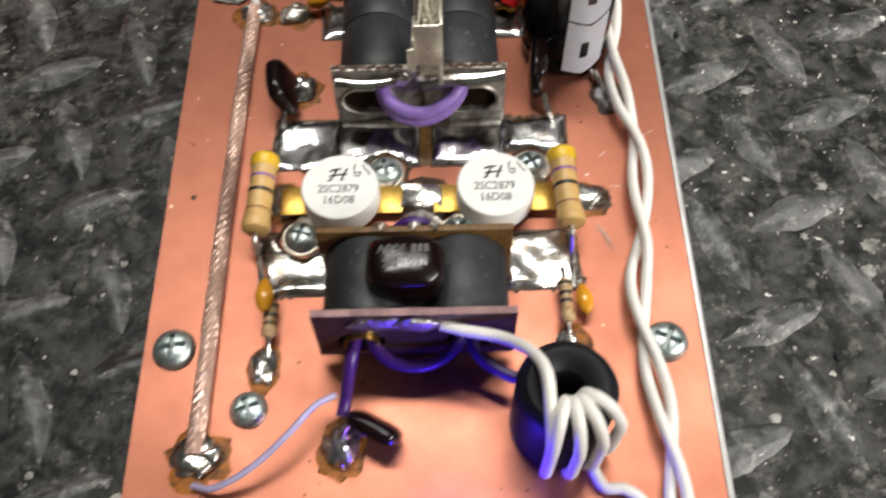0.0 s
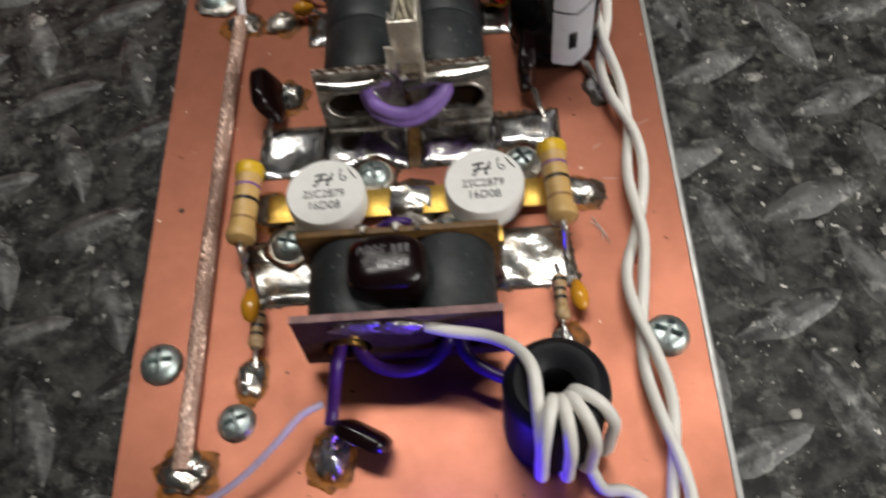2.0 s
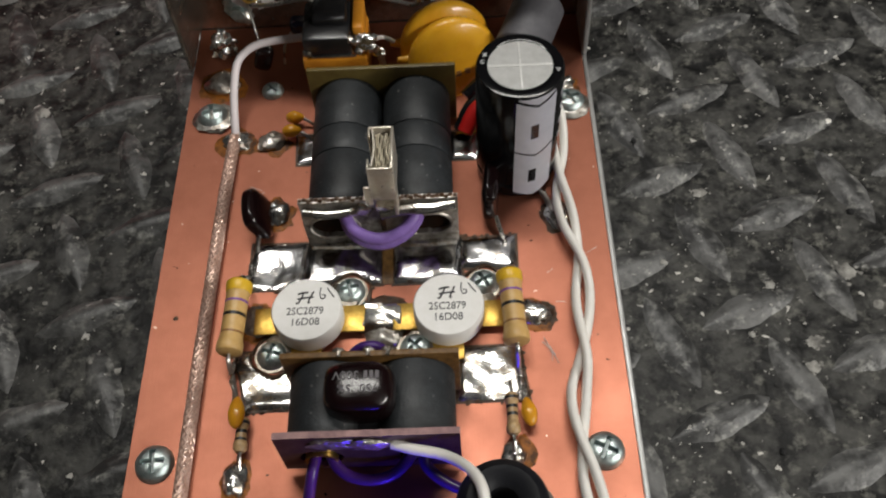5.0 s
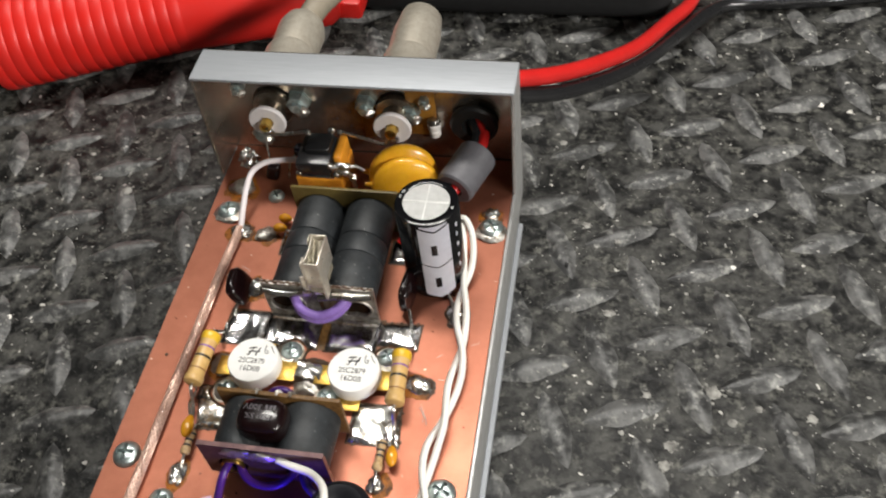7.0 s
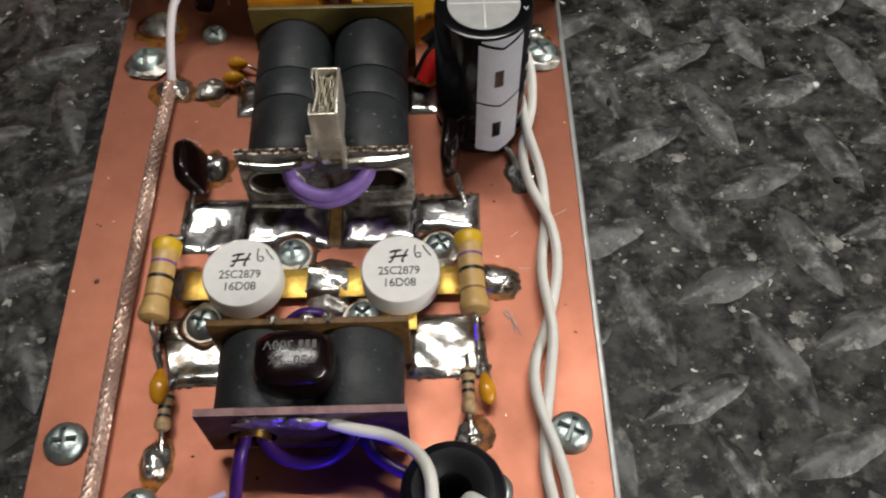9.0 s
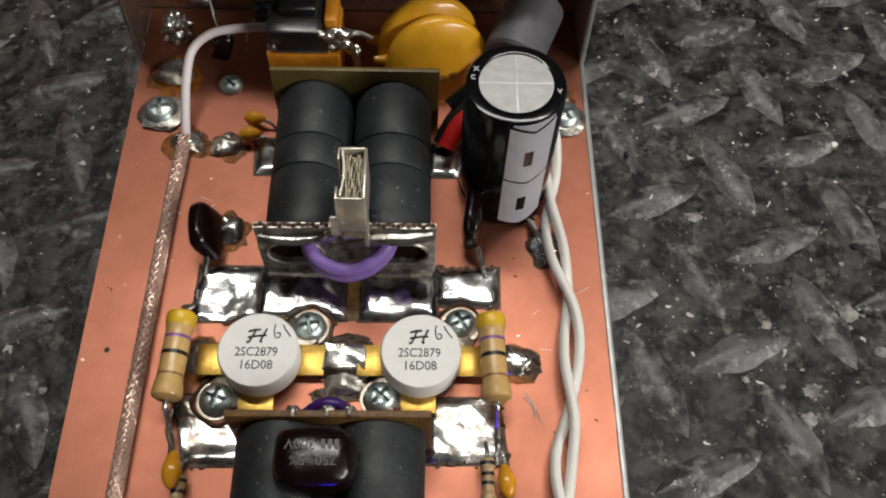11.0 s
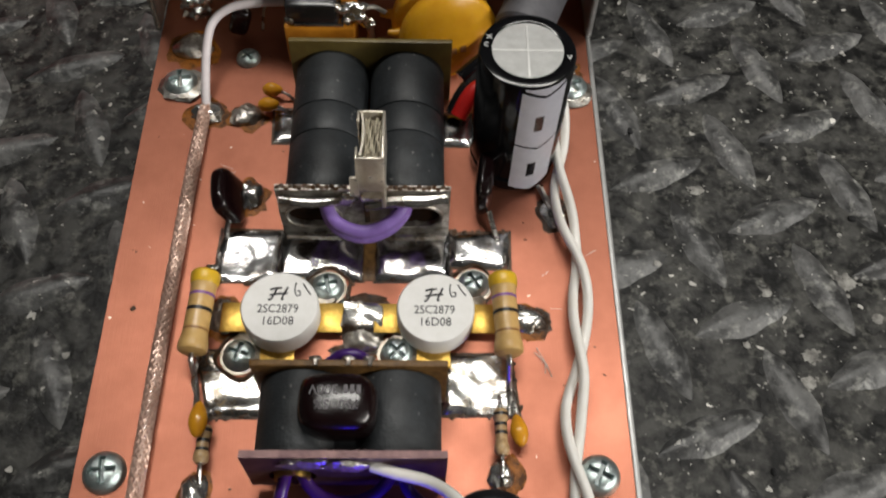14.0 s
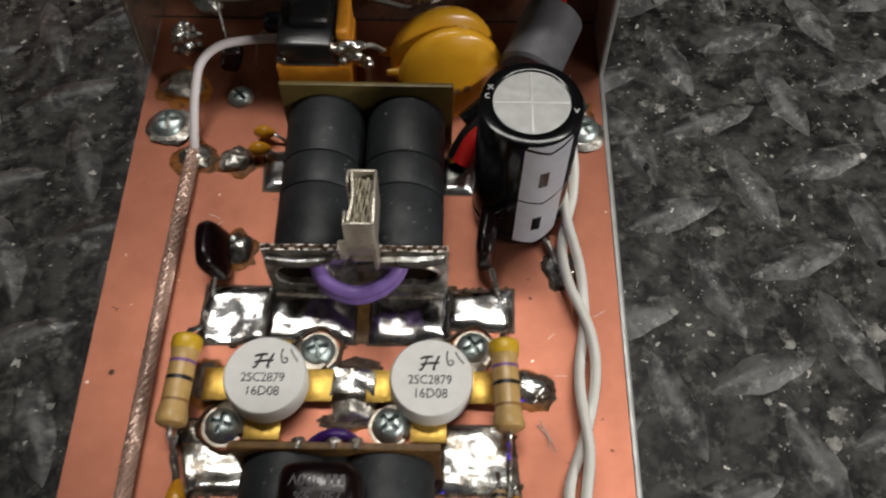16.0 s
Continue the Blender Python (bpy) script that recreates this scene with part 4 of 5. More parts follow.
blob(sp, (0.62, -0.07, 0.75), (0.12, 0.07, 0.10), 0.3, 6, 2)
part("solder", sp, SOLDER_DULL, in_t, "shiny solder on the plate")
# Here too a solid dark plug paints each bore's inner shade.
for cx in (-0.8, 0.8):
    part("bore", rod(B(), (cx, 0.068, 0.80), (cx, 0.8, 0.80), 0.36, 24), BORE_SHADE, in_t, "dark plug painting the shade inside the bore")
part("ferrule", lathe(B(), [(0.22, 0), (0.27, 0), (0.27, 0.1), (0.22, 0.1), (0.22, 0)], along((-0.80, -0.12, 0.80), (-0.80, 0, 0.80)), 28), BRASS, in_t, "brass bore ferrule")
part("wire_loop", tube(B(), [(-0.75, 0.3, 0.80), (-0.62, -0.10, 0.72), (-0.35, -0.32, 0.62), (0.03, -0.38, 0.58), (0.38, -0.30, 0.66), (0.62, -0.08, 0.80), (0.70, 0.3, 0.85)], 0.095, 12), DEEP_PURPLE, in_t, "deep purple wire loop")
part("wire_loop", tube(B(), [(-0.85, 0.3, 0.80), (-0.90, -0.10, 0.86), (-0.94, -0.34, 0.86), (-1.00, -0.60, 0.66), (-1.06, -0.85, 0.42), (-1.10, -1.05, 0.36)], 0.095, 12), DEEP_PURPLE, in_t, "deep purple wire to the joint")
part("wire_loop", tube(B(), [(0.82, 0.3, 0.78), (0.85, -0.12, 0.70), (1.00, -0.32, 0.60), (1.25, -0.48, 0.55), (1.50, -0.60, 0.55)], 0.095, 12), DEEP_PURPLE, in_t, "deep purple wire to the choke")
part("wire_loop", tube(B(), [(-0.4, 1.50, 1.18), (-0.15, 1.62, 1.34), (0.12, 1.62, 1.36), (0.35, 1.50, 1.2)], 0.09, 10), DEEP_PURPLE, in_t, "deep purple wire over the rear plate")


def dipped(name, at_, size, m, label, mat=None, seed=0.0, category="capacitor"):
    """A dipped capacitor: a rounded lozenge."""
    ob = thing(name, at_, label, category)
    bm = B()
    r = bmesh.ops.create_uvsphere(bm, u_segments=28, v_segments=18, radius=1)
    for v in r["verts"]:
        q = Vector([math.copysign(abs(c) ** 0.60, c) for c in v.co])
        q *= 1 + 0.05 * noise.noise(v.co * 2 + Vector((seed, 0, 0)))
        v.co = m @ Vector((q.x * size[0], q.y * size[1], q.z * size[2]))
    part("body", bm, mat or MICA, ob, "", 60)
    return ob


I3 = Matrix.Identity(3)
cap = dipped("mica_capacitor", (-0.52, 5.57, 1.56), (0.58, 0.44, 0.42), Matrix.Rotation(radians(0), 3, "X"), "glossy dark brown dipped capacitor on ferrite tubes", seed=3)
tagged(cap, "glossy dark brown dipped mica capacitor between ferrite tubes")
MI = material("pale_stamp", (0.075, 0.064, 0.075), 0.45)
top = Matrix.Translation((0.0, 0.0, 0.42)) @ Matrix.Rotation(math.pi, 4, "Z")
lettering("stamp", "300V", 0.20, Matrix.Translation((-0.17, 0.12, 0.006)) @ top, MI, cap, "stamped voltage")
for k in range(3):
    part("stamp_bars", box(B(), (0.14 + 0.09 * k, 0.12, 0.424), (0.06, 0.13, 0.006)), MI, cap, "stamped maker's bar", 0)
lettering("stamp", "750", 0.19, Matrix.Translation((0.19, -0.10, 0.008)) @ top, MI, cap, "stamped value")
lettering("stamp", "5%", 0.19, Matrix.Translation((-0.19, -0.10, 0.008)) @ top, MI, cap, "stamped tolerance")
c = dipped("mica_capacitor", (-2.77, 9.93, 0.42), (0.17, 0.48, 0.42), Matrix.Rotation(radians(-24), 3, "Y") @ Matrix.Rotation(radians(6), 3, "Z"), "upright brown dipped mica capacitor on bare copper", seed=5)
part("lead", tube(B(), [(0.0, -0.3, -0.3), (-0.02, -0.5, -0.32), (-0.02, -0.7, -0.37)], 0.05, 8), WIRE_TIN, c, "tinned lead")
c = dipped("mica_capacitor", (1.80, 10.25, 0.48), (0.17, 0.55, 0.46), Matrix.Rotation(radians(-6), 3, "Z"), "upright brown dipped mica capacitor beside the can", seed=6)
part("lead", tube(B(), [(0.08, -0.5, -0.2), (0.16, -0.75, -0.35), (0.24, -1.0, -0.42)], 0.05, 8), WIRE_TIN, c, "tinned lead")
c = dipped("mica_capacitor", (-1.02, 3.62, 0.36), (0.42, 0.14, 0.30), Matrix.Rotation(radians(-28), 3, "Z") @ Matrix.Rotation(radians(28), 3, "X"), "brown dipped mica capacitor at the front joint", seed=7)
part("lead", tube(B(), [(-0.3, 0.1, 0.0), (-0.42, 0.0, 0.02), (-0.5, -0.12, -0.1)], 0.045, 8), WIRE_TIN, c, "tinned lead")

for x0, y0, x1, y1 in ((2.62, 7.20, 2.85, 6.68), (2.70, 7.05, 2.74, 6.74), (2.58, 7.12, 2.80, 6.86)):
    hair = thing("fibre", (x0, y0, 0.02), "fine pale fibre lying on the copper", "fibre", "stray fibres")
    part("strand", tube(B(), [(0, 0, 0), ((x1 - x0) * 0.4 + 0.03, (y1 - y0) * 0.5, 0.03), (x1 - x0, y1 - y0, 0.0)], 0.006, 5), WHITE_WIRE, hair)
tab = B()
for x, hgt in ((-0.50, 0.10), (-0.02, 0.12), (0.30, 0.07)):
    tube(tab, [(x, 1.48, 1.50), (x + 0.02, 1.46, 1.50 + hgt), (x + 0.01, 1.36, 1.56 + 0.4 * hgt)], 0.035, 6)
    blob(tab, (x, 1.50, 1.50), (0.10, 0.06, 0.06), 0.4, x * 5, 2.2, 10)
part("solder", tab, SOLDER_DULL, in_t, "solder blobs over the rear plate's edge")

# ---- small resistors and orange capacitors at the base pads ----


def small_resistor(x, y0, y1, label, z=0.26):
    ob = thing("resistor", (x, y0, z), label, "resistor", "small banded resistors")
    n = y0 - y1
    m = along((0, 0, 0), (0, -n, 0))
    body = part("body", lathe(B(), [(0, 0), (0.09, 0.0), (0.12, 0.05), (0.12, 0.15), (0.095, 0.2), (0.095, n - 0.2), (0.12, n - 0.15), (0.12, n - 0.05), (0.08, n), (0, n)], m, 20), TAN_SMALL, ob)
    for s in (0.06, 0.22, 0.36):
        part("band", lathe(B(), [(0.0, s), (0.124 if s < 0.1 else 0.1, s), (0.124 if s < 0.1 else 0.1, s + 0.055), (0, s + 0.055)], m, 20), BAND_BLACK, body, "black band")
    part("lead", tube(B(), [(0, 0, 0), (0, 0.15, -0.02), (0, 0.3, -0.16)], 0.035, 8), WIRE_TIN, ob, "tinned lead")
    part("lead", tube(B(), [(0, -n, 0), (0, -n - 0.12, -0.02), (0, -n - 0.28, -0.1)], 0.035, 8), WIRE_TIN, ob, "tinned lead")
    return ob


small_resistor(1.95, 6.02, 5.28, "small tan resistor with black bands")
small_resistor(-2.70, 5.75, 5.15, "small tan resistor under an orange capacitor", 0.22)


def drop_cap(x, y, z, size, tilt, label, lead):
    ob = thing("ceramic_capacitor", (x, y, z), label, "capacitor", "orange dipped capacitors")
    bm = B()
    r = bmesh.ops.create_uvsphere(bm, u_segments=20, v_segments=14, radius=1)
    for v in r["verts"]:
        k = 1 - 0.30 * max(0.0, v.co.y)
        v.co = Matrix.Rotation(radians(tilt), 3, "Z") @ Vector((v.co.x * size[0] * k, v.co.y * size[1], v.co.z * size[2] * k))
    part("body", bm, ORANGE_DIP, ob, "", 60)
    part("lead", tube(B(), lead, 0.03, 8), WIRE_TIN, ob, "tinned lead")
    return ob


drop_cap(2.23, 5.68, 0.28, (0.14, 0.27, 0.12), 8, "orange drop-shaped capacitor beside a small resistor", [(0, 0.2, 0), (-0.05, 0.5, -0.05), (-0.12, 0.9, -0.2)])
drop_cap(-2.78, 5.80, 0.40, (0.15, 0.30, 0.13), 2, "orange drop-shaped capacitor above a small resistor", [(0, 0.2, 0), (-0.1, 0.45, 0.05), (-0.16, 0.62, 0.0), (-0.16, 0.95, -0.1), (-0.10, 1.1, 0.25)])
drop_cap(-2.24, 12.52, 0.24, (0.135, 0.20, 0.15), -90, "small orange capacitor beside the ferrite tubes", [(0.1, 0, 0), (0.3, -0.05, -0.1), (0.4, -0.1, -0.2)])
drop_cap(-2.28, 12.14, 0.26, (0.135, 0.21, 0.15), -84, "small orange capacitor beside the ferrite tubes", [(0.1, 0, 0), (0.3, -0.05, -0.1), (0.4, -0.1, -0.2)])

# ---- sleeved braid, white tube and hook-up wires ----
ob = thing("braided_cable", (-3.6, 3.3, 0.0), "clear-sleeved copper braid lying along the board", "cable")
BRAID_RUN = curve_points([(-0.07, 0.05, 0.14), (-0.05, 1.2, 0.14), (-0.04, 3.0, 0.14), (-0.01, 5.0, 0.14), (0.03, 7.2, 0.14), (0.09, 8.85, 0.13)], 40)
STRAND = material("tinned_copper_strand", (0.74, 0.54, 0.45), 0.36, 0.55, (0.58, 0.38, 0.30), 700, bump=0.2, lo=0.42, hi=0.62)
part("core", tube(B(), BRAID_RUN, 0.100, 12, smooth=False), BRAID, ob)
weave = B()
for side in (1, -1):
    for k in range(7):
        pts = []
        for c in BRAID_RUN:
            a = side * (2 * math.pi * c.y / 1.05) + 2 * math.pi * k / 7
            q = 0.106 + 0.008 * side * math.cos(7 * a)
            pts.append(c + Vector((q * math.cos(a), 0, q * math.sin(a))))
        tube(weave, pts, 0.021, 5, smooth=False)
part("braid", weave, STRAND, ob, "fine woven tinned copper strands", 60, "stuff")
ob = thing("white_cable", (-3.50, 12.15, 0.0), "pinkish white insulated cable bending to the relay", "cable")
part("insulation", tube(B(), [(0.0, 0.0, 0.12), (-0.03, 0.5, 0.35), (-0.02, 1.0, 0.62), (0.08, 1.45, 0.88), (0.40, 1.75, 1.0), (0.9, 1.88, 1.02), (1.55, 1.94, 1.02)], 0.085, 14), PINK_WHITE, ob)
ob = thing("thin_wire", (-3.64, 3.25, 0.1), "thin white wire curving between joints, painted lilac for blue light", "wire")
part("insulation", tube(B(), [(0.0, -0.35, 0.0), (0.35, -0.42, 0.12), (0.9, -0.18, 0.30), (1.4, 0.25, 0.42), (1.75, 0.66, 0.42), (2.05, 0.85, 0.35)], 0.05, 10), LILAC, ob)

twist = thing("twisted_wires", (3.2, 6.0, 0.0), "pair of twisted white insulated wires along the board", "wire")
centre = curve_points([(2.72, 12.35, 0.85), (2.97, 12.25, 1.0), (3.15, 11.85, 0.85), (3.22, 11.2, 0.46), (3.18, 10.45, 0.30), (3.28, 9.5, 0.27), (3.41, 8.6, 0.27), (3.35, 7.5, 0.27), (3.27, 6.7, 0.27), (3.12, 6.0, 0.27), (3.08, 5.3, 0.27), (3.14, 4.6, 0.27), (3.24, 3.8, 0.27), (3.27, 2.8, 0.27), (3.2, 1.6, 0.27), (3.1, 0.2, 0.27)], 14)
for k in (0, 1):
    pts = []
    for c in centre:
        a = math.pi * (c.y - 6.92) / 1.87 + math.pi * k + math.pi / 2
        q = c + Vector((0.13 * math.cos(a), 0, 0.09 * math.sin(a)))
        pts.append(q - Vector((3.2, 6.0, 0.0)))
    part("wire", tube(B(), pts, 0.088, 10, smooth=False), WHITE_WIRE, twist)
part("bare_end", tube(B(), [(-0.35, 4.3, 0.25), (-0.22, 4.1, 0.12), (-0.12, 3.9, 0.06)], 0.04, 8), WIRE_TIN, twist, "bare tinned end")

# ---- electrolytic can ----
can = thing("electrolytic_capacitor", (2.36, 11.12, 0.02), "tall black sleeved electrolytic can with pale stripe", "capacitor")
RC, HC = 0.80, 2.98
sleeve = part("sleeve", lathe(B(), [(0, 0.05), (RC - 0.05, 0.05), (RC, 0.10), (RC, 0.32), (RC - 0.06, 0.38), (RC, 0.45), (RC, HC - 0.07), (RC - 0.025, HC - 0.02), (RC - 0.10, HC), (0.60, HC - 0.005), (0.58, HC - 0.02), (0, HC - 0.02)], None, 64), SLEEVE_BLACK, can)
tp = B()
lathe(tp, [(0, HC - 0.018), (0.585, HC - 0.018), (0.585, HC - 0.012), (0, HC - 0.012)], None, 48)
can_top = part("can_top", tp, CAN_TOP, can, "bare aluminium top")
tp = B()
# Pale matt bars paint the bright reflection in the score grooves.
box(tp, (0, 0, HC - 0.008), (1.14, 0.045, 0.012), 0.005)
box(tp, (0, 0, HC - 0.0085), (0.035, 1.14, 0.010), 0.004)
part("vent_score", tp, material("score_glint", (0.82, 0.82, 0.80), 0.4, 0.15), can_top, "pressed cross score, its glint painted pale")


def on_can(name, a0, a1, z0, z1, mat, label, lift=0.004, notch=0.0, steps=10, level=False):
    bm = B()
    rows = []
    for i in range(steps + 1):
        s = i / steps
        a = radians(a0 + (a1 - a0) * s)
        dip = notch * (1 - abs(2 * s - 1))
        rows.append([bm.verts.new(((RC + o) * math.sin(a), -(RC + o) * math.cos(a), z)) for z, o in ((z0 - dip, 0.0), (z0 - dip, lift), (z1 if level else z1 - dip, lift), (z1 if level else z1 - dip, 0.0))])
    for p, q in zip(rows, rows[1:]):
        for k in range(4):
            bm.faces.new((p[k], q[k], q[(k + 1) % 4], p[(k + 1) % 4]))
    bm.faces.new(rows[0]), bm.faces.new(rows[-1])
    return part(name, bm, mat, sleeve, label)


on_can("stripe", -8, 50, 0.24, 1.46, LABEL_GREY, "lilac grey polarity stripe", 0.004, 0.16)
on_can("stripe", -8, 50, 1.51, 2.83, LABEL_GREY, "lilac grey polarity stripe", 0.004, 0.16)
on_can("stripe", -5, 47, 2.895, HC - 0.06, LABEL_GREY, "lilac grey polarity stripe", 0.004, 0.165, level=True)
for z in (0.72, 2.02):
    on_can("minus_mark", 12.5, 23.5, z - 0.19, z + 0.19, BLACK_PLASTIC, "black minus mark", 0.007)
for z, w in ((2.55, 9), (2.2, 7), (1.8, 9), (1.4, 6), (1.0, 8)):
    on_can("print_bars", 66, 66 + w * 0.6, z - 0.07, z + 0.07, LABEL_GREY, "small white print", 0.006)
for a in (-115, -100, 78):
    m = Matrix.Rotation(radians(a), 4, "Z") @ Matrix.Translation((0, -0.68, HC + 0.002))
    lettering("rim_print", "x" if a < -110 else "c" if a < 0 else "v", 0.2, m @ Matrix.Rotation(radians(-a), 4, "Z"), WHITE_INK, sleeve, "small white print")
part("lead", tube(B(), [(0.45, -0.70, 0.12), (0.56, -0.95, 0.06), (0.66, -1.2, 0.08)], 0.04, 8), WIRE_TIN, can, "tinned lead")

# ---- choke: ferrite sleeve wound with white wire ----
ch = thing("choke", (1.66, 3.72, 0.0), "black ferrite sleeve choke wound with white wire", "choke")
RCH, HCH = 0.70, 1.72
part("core", lathe(B(), [(0.25, 0.02), (RCH - 0.08, 0.02), (RCH, 0.10), (RCH, HCH - 0.20), (RCH - 0.05, HCH - 0.08), (RCH - 0.16, HCH), (0.36, HCH - 0.03), (0.25, HCH - 0.14), (0.25, 0.02)], None, 48), FERRITE_BLACK, ch)
# Dark disc across the bore takes the place of its deep shade.
part("bore_shade_disc", lathe(B(), [(0, 0.9), (0.25, 0.9), (0.25, 0.92), (0, 0.92)], None, 24), BORE_SHADE, ch)
for k, a in enumerate((-16, 8, 31, 56)):
    ca, sa = math.sin(radians(a)), -math.cos(radians(a))
    pts = [(0.20 * ca, 0.20 * sa, 0.3), (0.22 * ca, 0.22 * sa, HCH - 0.15), (0.36 * ca, 0.36 * sa, HCH + 0.09), (0.62 * ca, 0.62 * sa, HCH + 0.05), (0.83 * ca, 0.83 * sa, HCH - 0.30), (0.84 * ca, 0.84 * sa, 0.9), (0.82 * ca, 0.82 * sa, 0.30), (0.66 * ca, 0.66 * sa, 0.07), (0.4 * ca, 0.4 * sa, 0.09)]
    part("winding", tube(B(), pts, 0.088, 10), WHITE_WIRE, ch, "white insulated turn")
part("winding", tube(B(), [(-2.02 + 0.35, 1.06, 1.36), (-1.35, 0.95, 1.40), (-0.85, 0.80, 1.48), (-0.48, 0.50, 1.70), (-0.30, 0.15, HCH + 0.12), (-0.27, -0.30, HCH + 0.08), (-0.25, -0.74, HCH - 0.25), (-0.25, -0.80, 0.9), (-0.24, -0.78, 0.3)], 0.088, 10), WHITE_WIRE, ch, "white lead from the transformer")
part("winding", tube(B(), [(0.45, -0.62, 0.09), (0.60, -0.95, 0.10), (0.90, -1.0, 0.12), (1.15, -1.25, 0.12), (1.2, -1.9, 0.12)], 0.088, 10), WHITE_WIRE, ch, "white lead along the board")

# ---- relay lying on its back ----
rl = thing("relay", (-1.33, 14.05, 0.0), "orange relay upside down with black pinned base", "relay")
part("case", box(B(), (0, 0, 0.52), (1.36, 1.30, 0.98), 0.05), ORANGE_CASE, rl, "orange case")
part("base", box(B(), (-0.12, -0.02, 1.28), (1.02, 1.20, 0.56), 0.10), BLACK_PLASTIC, rl, "black base")
part("base_step", box(B(), (-0.06, 0.16, 1.58), (0.74, 0.72, 0.26), 0.09), BLACK_PLASTIC, rl)
for x, y, z in ((-0.55, -0.58, 1.16), (0.53, -0.58, 1.16), (-0.48, 0.5, 1.68), (0.46, 0.55, 1.70), (0.2, 0.58, 1.72), (-0.56, -0.2, 1.35)):
    part("pin", blob(B(), (x, y, z), (0.10, 0.09, 0.09), 0.3, x * 3, 2, 12), SOLDER, rl, "soldered pin")
part("case_side", box(B(), (0.53, 0.16, 1.25), (0.24, 0.92, 0.62), 0.06), ORANGE_CASE, rl, "raised orange case edge")
for k in range(5):
    part("solder", blob(B(), (0.30 + 0.16 * k, -0.50 - 0.03 * (k % 2), 1.44 - 0.11 * k + 0.08 * (k % 2)), (0.14, 0.11, 0.10), 0.45, k * 1.9, 2.2, 12), SOLDER, rl, "solder lump")
part("pin_strip", box(B(), (0.0, -0.63, 1.08), (0.95, 0.04, 0.05), 0.01), SOLDER, rl, "metal strip")
part("terminal", blob(B(), (0.68, -0.42, 1.34), (0.27, 0.13, 0.14), 0.35, 4, 2, 16), SOLDER, rl, "solder lump with wires")
part("jumper", tube(B(), [(-1.72, 0.50, 1.55), (-1.3, 0.45, 1.60), (-0.48, 0.5, 1.72)], 0.05, 8), WIRE_TIN, rl, "bare tinned jumper")
part("jumper", tube(B(), [(0.46, 0.55, 1.74), (1.2, 0.55, 1.5), (1.72, 0.50, 1.38), (1.86, 0.55, 1.6)], 0.05, 8), WIRE_TIN, rl, "bare tinned jumper")
part("braid_strap", tube(B(), [(0.75, -0.48, 1.28), (0.95, -0.52, 1.0), (0.98, -0.56, 0.5), (0.82, -0.62, 0.04)], 0.075, 8), WIRE_TIN, rl, "tinned strap to the board")
part("jumper", tube(B(), [(0.85, -0.40, 1.30), (1.05, -0.30, 1.25), (1.28, -0.35, 1.15)], 0.05, 8), WIRE_TIN, rl, "tinned wire to the disc")

# ---- pair of ochre disc capacitors ----


def disc_cap(x, y, z, r, label):
    ob = thing("disc_capacitor", (x, y, z), label, "capacitor", "pair of disc capacitors")
    m = Matrix.Rotation(radians(14), 4, "Z") @ Matrix.Rotation(radians(76), 4, "X")
    part("body", lathe(B(), [(0, -0.20), (r * 0.7, -0.20), (r * 0.92, -0.17), (r * 0.985, -0.09), (r, 0.0), (r * 0.98, 0.09), (r * 0.91, 0.15), (r * 0.84, 0.165), (r * 0.79, 0.20), (r * 0.5, 0.235), (0, 0.24)], m, 56), YELLOW_DISC, ob)
    neck = B()
    tube(neck, [(-0.7 * r, 0.0, 0.05), (-0.98 * r, 0.0, 0.05), (-1.2 * r, -0.02, 0.08)], 0.15, 10, 6, radius=lambda s: 1.0 - 0.6 * s)
    part("neck", neck, YELLOW_DISC, ob)
    return ob


front = disc_cap(1.16, 13.50, 0.76, 0.98, "ochre dipped disc capacitor standing on edge")
m = Matrix.Rotation(radians(14), 4, "Z") @ Matrix.Rotation(radians(76), 4, "X")
for dx in (-0.12, 0.05, 0.24):
    part("print_bars", box(B(), (0, 0, 0), (0.11, 0.13, 0.01), 0, None), BAND_BROWN, front, "faint brown print", 0).matrix_local = Matrix.Translation((m @ Vector((dx, -0.22 + 0.1 * dx, 0.242))) * CM) @ m.to_3x3().to_4x4()
disc_cap(1.00, 13.93, 0.83, 0.98, "ochre dipped disc capacitor behind another")

# ---- supply leads with ferrite sleeve and grommet ----
sup = thing("supply_leads", (2.9, 14.2, 1.25), "red and black supply leads through a grey ferrite sleeve", "cable")
part("ferrite_sleeve", lathe(B(), [(0.25, 0), (0.50, 0), (0.56, 0.06), (0.56, 1.32), (0.50, 1.38), (0.25, 1.38), (0.25, 0)], along((-0.36, -0.86, -0.24), (0.30, 0.70, -0.05)), 40), FERRITE_GREY, sup, "grey ferrite sleeve")
for mat, dx, low, lab in ((RED_WIRE, 0.12, 0.16, "red insulated lead"), (BLACK_WIRE, -0.10, -0.10, "black insulated lead")):
    part("lead", tube(B(), [(dx - 0.04, 2.3, 0.35), (dx - 0.04, 1.4, 0.32), (dx + 0.15, 0.95, 0.08), (dx - 0.06, 0.0, -0.12), (dx - 0.40, -0.75, -0.22), (dx - 0.7, -1.3, -0.36), (-0.95 + dx, -1.65 - low, -0.45 + low * 0.6), (-1.36 + dx * 0.5, -1.98 - low, -0.64 + low), (-1.60 + dx * 0.4, -2.30 - low, -0.95 + low)], 0.165, 12), mat, sup, lab)
